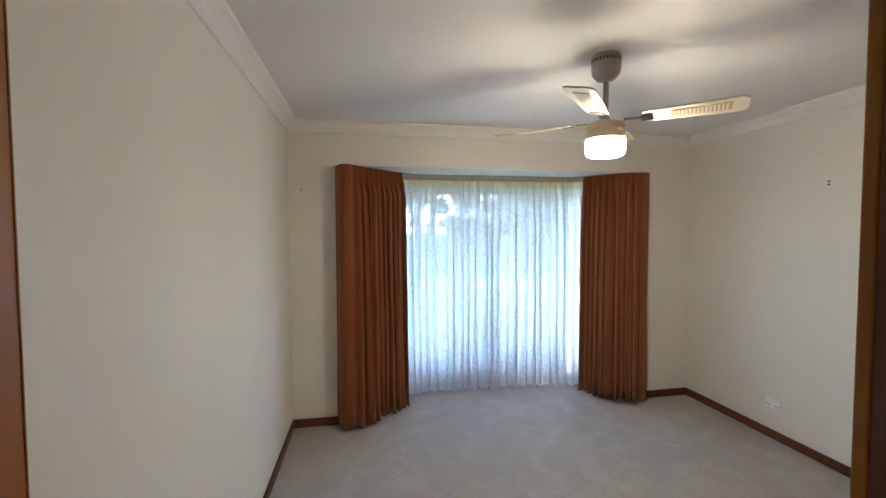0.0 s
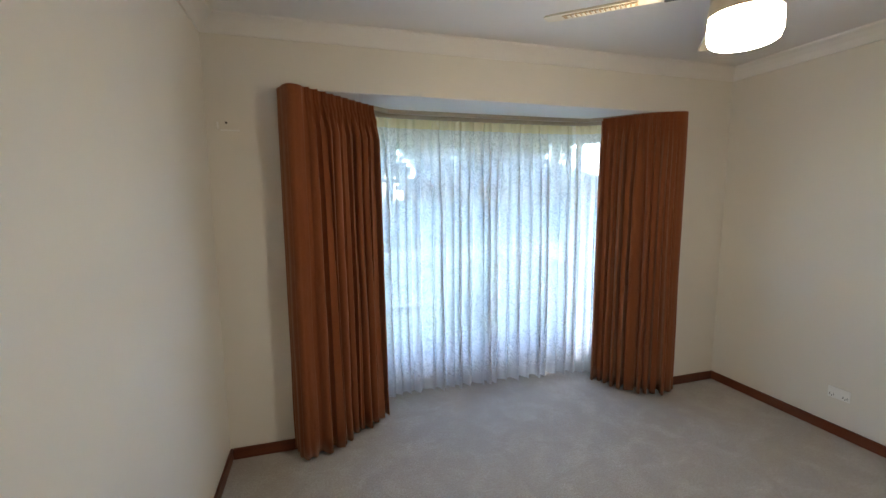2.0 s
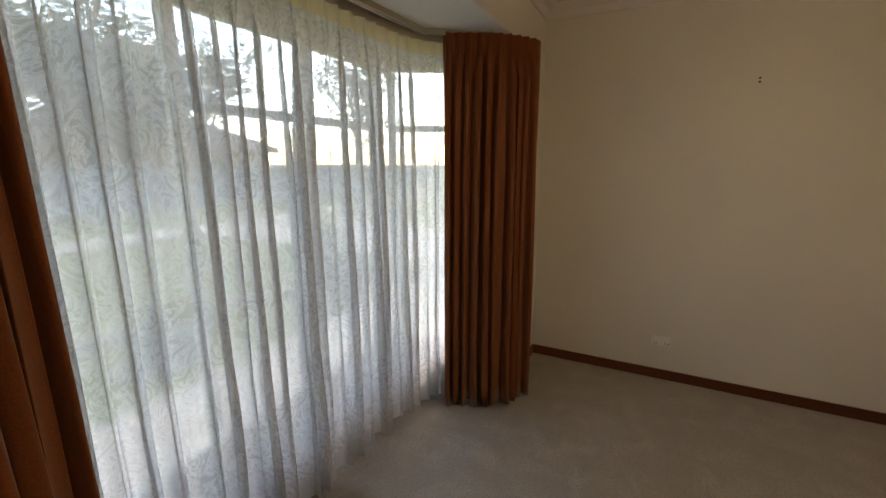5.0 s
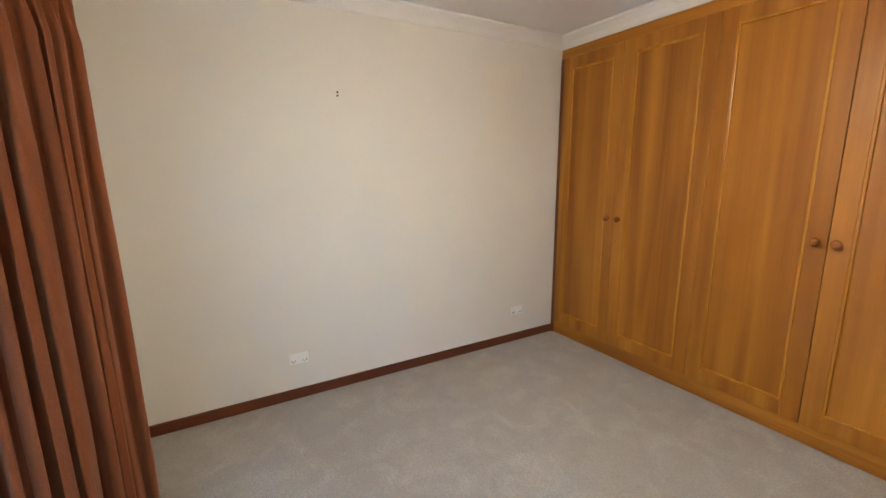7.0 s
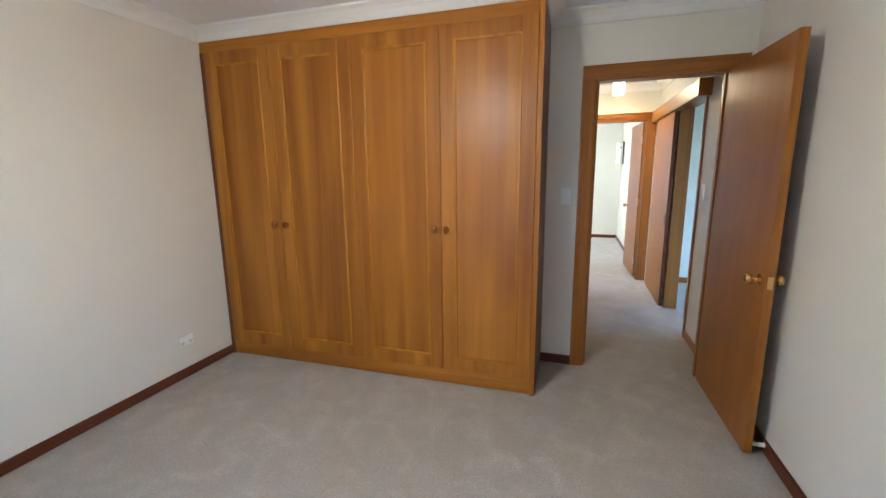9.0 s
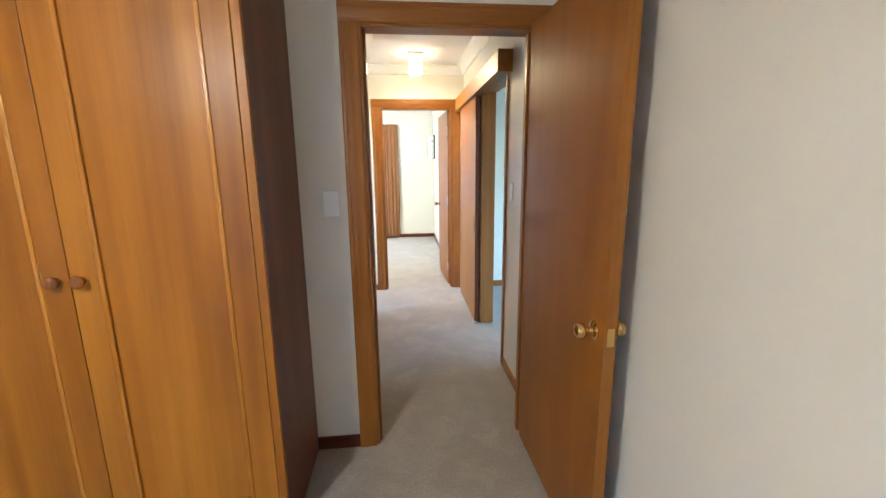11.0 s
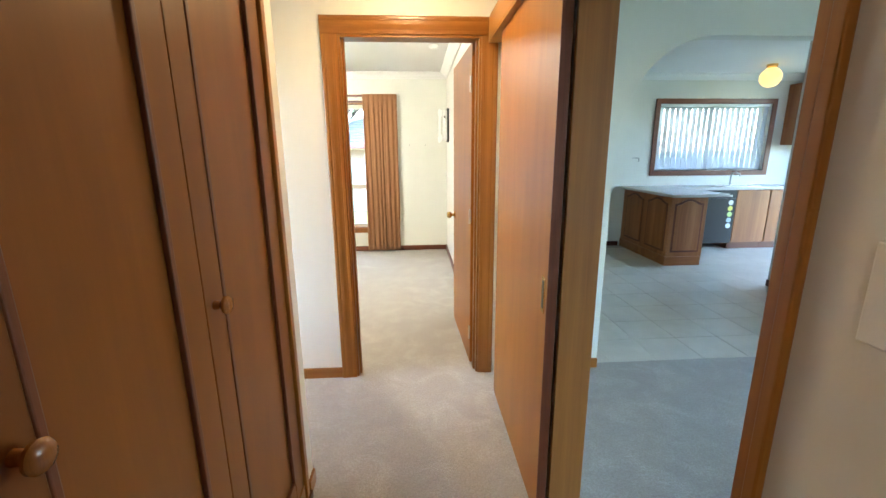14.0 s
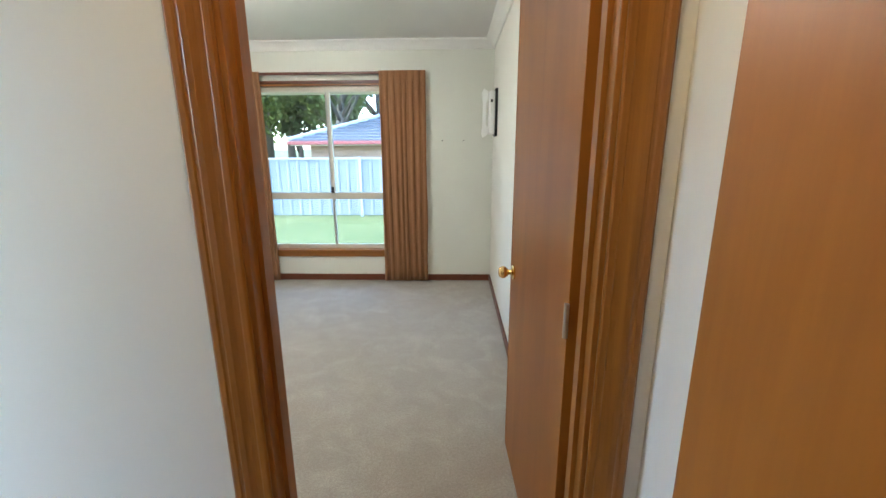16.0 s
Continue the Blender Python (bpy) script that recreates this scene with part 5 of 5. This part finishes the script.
def tree(at, h, seed, leaves, spread, count, leaf=0.16, label="leafy garden tree beyond the fence", bare=0.0):
    rnd = random.Random(seed)
    t = thing("tree", at, label, "tree")
    base = Vector(at)
    bm = bmesh.new()
    tips = []
    top = base + Vector((rnd.uniform(-0.4, 0.4), rnd.uniform(-0.4, 0.4), h * 0.55))
    mid = (base + top) / 2 + Vector((rnd.uniform(-0.15, 0.15), rnd.uniform(-0.15, 0.15), 0))
    tube(bm, [base, mid, top], 0.035 * h, 9, 0.018 * h)
    for i in range(9):
        f = rnd.uniform(0.45, 1.0)
        st = base.lerp(top, f)
        a = rnd.uniform(0, 2 * math.pi)
        ln = h * rnd.uniform(0.25, 0.5)
        e = st + Vector((math.cos(a) * spread * rnd.uniform(0.5, 1.0), math.sin(a) * spread * rnd.uniform(0.5, 1.0), ln))
        m = st.lerp(e, 0.5) + Vector((rnd.uniform(-0.2, 0.2), rnd.uniform(-0.2, 0.2), 0.15))
        tube(bm, [st, m, e], 0.012 * h, 6, 0.004 * h)
        tips += [m, e]
        for _ in range(4):
            e2 = m.lerp(e, rnd.random()) + Vector((rnd.uniform(-1, 1) * spread * 0.4, rnd.uniform(-1, 1) * spread * 0.4, rnd.uniform(0.1, 0.22) * h))
            tube(bm, [m.lerp(e, 0.3), e2], 0.005 * h, 5, 0.0015 * h)
            tips.append(e2)
    part("trunk", bm, BARK, t, "grey-brown trunk and limbs", 0, "all")
    bm = bmesh.new()
    cl = [(p, rnd.uniform(0.35, 0.75) * spread * 0.55) for p in tips]
    for _ in range(count):
        p, r = rnd.choice(cl)
        d = Vector((rnd.gauss(0, 1), rnd.gauss(0, 1), rnd.gauss(0, 0.75)))
        c = p + d.normalized() * r * rnd.random() ** 0.45
        u = Vector((rnd.gauss(0, 1), rnd.gauss(0, 1), rnd.gauss(0, 1))).normalized()
        v = u.orthogonal().normalized()
        s = leaf * rnd.uniform(0.6, 1.4)
        q = [c + u * s, c + v * s * 0.5, c - u * s, c - v * s * 0.5]
        bm.faces.new([bm.verts.new(x) for x in q])
    part("crown", bm, leaves, t, "uneven crown of small leaves")
    return t


tree((5.6, -20.5, GZ), 7.5, 1, LEAFB, 2.6, 2600, 0.13, "pale yellow-green tree behind the back fence")
tree((8.6, -19.0, GZ), 8.0, 2, LEAFB, 2.6, 1500, 0.16, "yellow-green tree behind the back fence")
tree((8.0, -33, GZ), 14.0, 3, LEAFA, 4.2, 4200, 0.26, "tall dark tree behind the neighbour's roof")
tree((0.0, -36, GZ), 14.0, 4, LEAFA, 4.6, 4600, 0.28, "tall dark tree behind the neighbour's roof")
tree((4.0, -38, GZ), 13.0, 12, LEAFA, 5.0, 5200, 0.30, "tall dark tree behind the neighbour's roof")
tree((9.5, -40, GZ), 14.0, 13, LEAFA, 5.0, 5200, 0.30, "tall dark tree behind the back fence")
tree((13.5, -31, GZ), 13.0, 8, LEAFA, 4.2, 3600, 0.26, "tall dark tree behind the back fence")
tree((8.8, -29.5, GZ), 8.5, 21, LEAFA, 3.0, 6500, 0.24, "grey-green tree beside the neighbour's roof")
tree((11.6, -30.5, GZ), 9.0, 22, LEAFA, 3.2, 6500, 0.24, "grey-green tree beside the neighbour's roof")
tree((14.5, -28.0, GZ), 8.0, 23, LEAFB, 3.0, 3600, 0.18, "yellow-green tree behind the back fence")
tree((6.0, -34.0, GZ), 12.5, 24, LEAFA, 4.6, 5200, 0.26, "tall dark tree behind the neighbour's roof")
for i, (x, y, h) in enumerate(((6.9, -23.5, 5.2), (8.9, -24.5, 5.6), (10.8, -24.0, 5.0), (12.8, -25.0, 5.6))):
    tree((x, y, GZ), h, 41 + i, (LEAFB, LEAFA)[i % 2], 2.3, 3600, 0.14, "low spreading green tree behind the back fence")
tree((2.0, 12.0, GZ), 5.2, 5, LEAFA, 1.7, 1700, 0.12, "small street tree on the front lawn")
tree((8.5, 21.5, GZ), 7.5, 6, LEAFA, 2.6, 2600, 0.18, "leafy tree behind the far fence")
tree((13.5, 22.5, GZ), 6.5, 7, LEAFA, 2.6, 2600, 0.18, "leafy tree behind the far fence")
tree((-3.0, 23, GZ), 8.0, 9, LEAFA, 2.8, 2800, 0.18, "leafy tree behind the far fence")
tree((0.5, 26, GZ), 9.0, 14, LEAFA, 3.6, 4200, 0.22, "leafy tree behind the far fence")
tree((4.6, 27, GZ), 9.5, 15, LEAFA, 3.8, 4200, 0.22, "leafy tree behind the far fence")
for i, (x, y, h) in enumerate(((-5.5, 22.0, 6.2), (-0.8, 21.8, 6.0), (2.4, 22.6, 6.6), (5.6, 22.4, 6.0), (10.8, 24.0, 6.4))):
    tree((x, y, GZ), h, 31 + i, LEAFA, 2.7, 4200, 0.17, "low spreading leafy tree behind the far fence")
tree((22.0, 20, GZ), 8.0, 10, LEAFA, 2.8, 2600, 0.18, "leafy tree behind the far fence")


def shrub(at, r, seed, label):
    rnd = random.Random(seed)
    t = thing("shrub", at, label, "shrub")
    bm = bmesh.new()
    for i in range(7):
        a = rnd.uniform(0, 6.28)
        tube(bm, [at, Vector(at) + Vector((math.cos(a) * r * 0.6, math.sin(a) * r * 0.6, r * rnd.uniform(0.7, 1.3)))], 0.012, 5, 0.005)
    part("stem", bm, BARK, t)
    bm = bmesh.new()
    for _ in range(900):
        d = Vector((rnd.gauss(0, 1), rnd.gauss(0, 1), rnd.gauss(0, 1))).normalized()
        c = Vector(at) + Vector((0, 0, r * 0.8)) + Vector((d.x, d.y, d.z * 0.8)) * r * rnd.uniform(0.45, 1.05) * (0.8 + 0.3 * noise.noise(d * 2 + Vector((seed, 0, 0))))
        if c.z < at[2] + 0.03:
            continue
        u = Vector((rnd.gauss(0, 1), rnd.gauss(0, 1), rnd.gauss(0, 1))).normalized()
        v = u.orthogonal().normalized()
        s = 0.06 * rnd.uniform(0.6, 1.4)
        bm.faces.new([bm.verts.new(x) for x in (c + u * s, c + v * s * 0.5, c - u * s, c - v * s * 0.5)])
    part("leaves", bm, LEAFA if seed % 2 else LEAFB, t)
    return t


for i, (x, y, r) in enumerate(((0.2, 6.2, 0.42), (2.7, 6.6, 0.38), (4.6, 6.3, 0.45), (6.5, 8.5, 0.5))):
    shrub((x, y, GZ), r, i + 1, "low green shrub in the front garden bed")

# ---------------------------------------------------------------- kitchen floor tiles, one by one
TILEM = speckle("cream_floor_tile", (0.62, 0.58, 0.48), (0.70, 0.66, 0.56), 9, 0.28, 0.03, (1, 1, 1), 3.0)
kf = bpy.data.objects["floor_kitchen_bed"]
tw = 0.333
bm = boxes(((0.002, 0.002, -0.0115), (tw - 0.002, tw - 0.002, 0.0)))
bmesh.ops.bevel(bm, geom=[e for e in bm.edges], offset=0.0012, segments=1, affect='EDGES')
tm = bpy.data.meshes.new("tile")
bm.to_mesh(tm)
bm.free()
tm.materials.append(TILEM)
for i in range(16):
    for j in range(10):
        x, y = -0.1 - tw * (i + 1), YD - 0.052 - tw * (j + 1)
        if x < -5.3 or y < YB:
            continue
        o = new("tile", tm)
        o.parent = kf
        o.location = (x, y, 0.0)
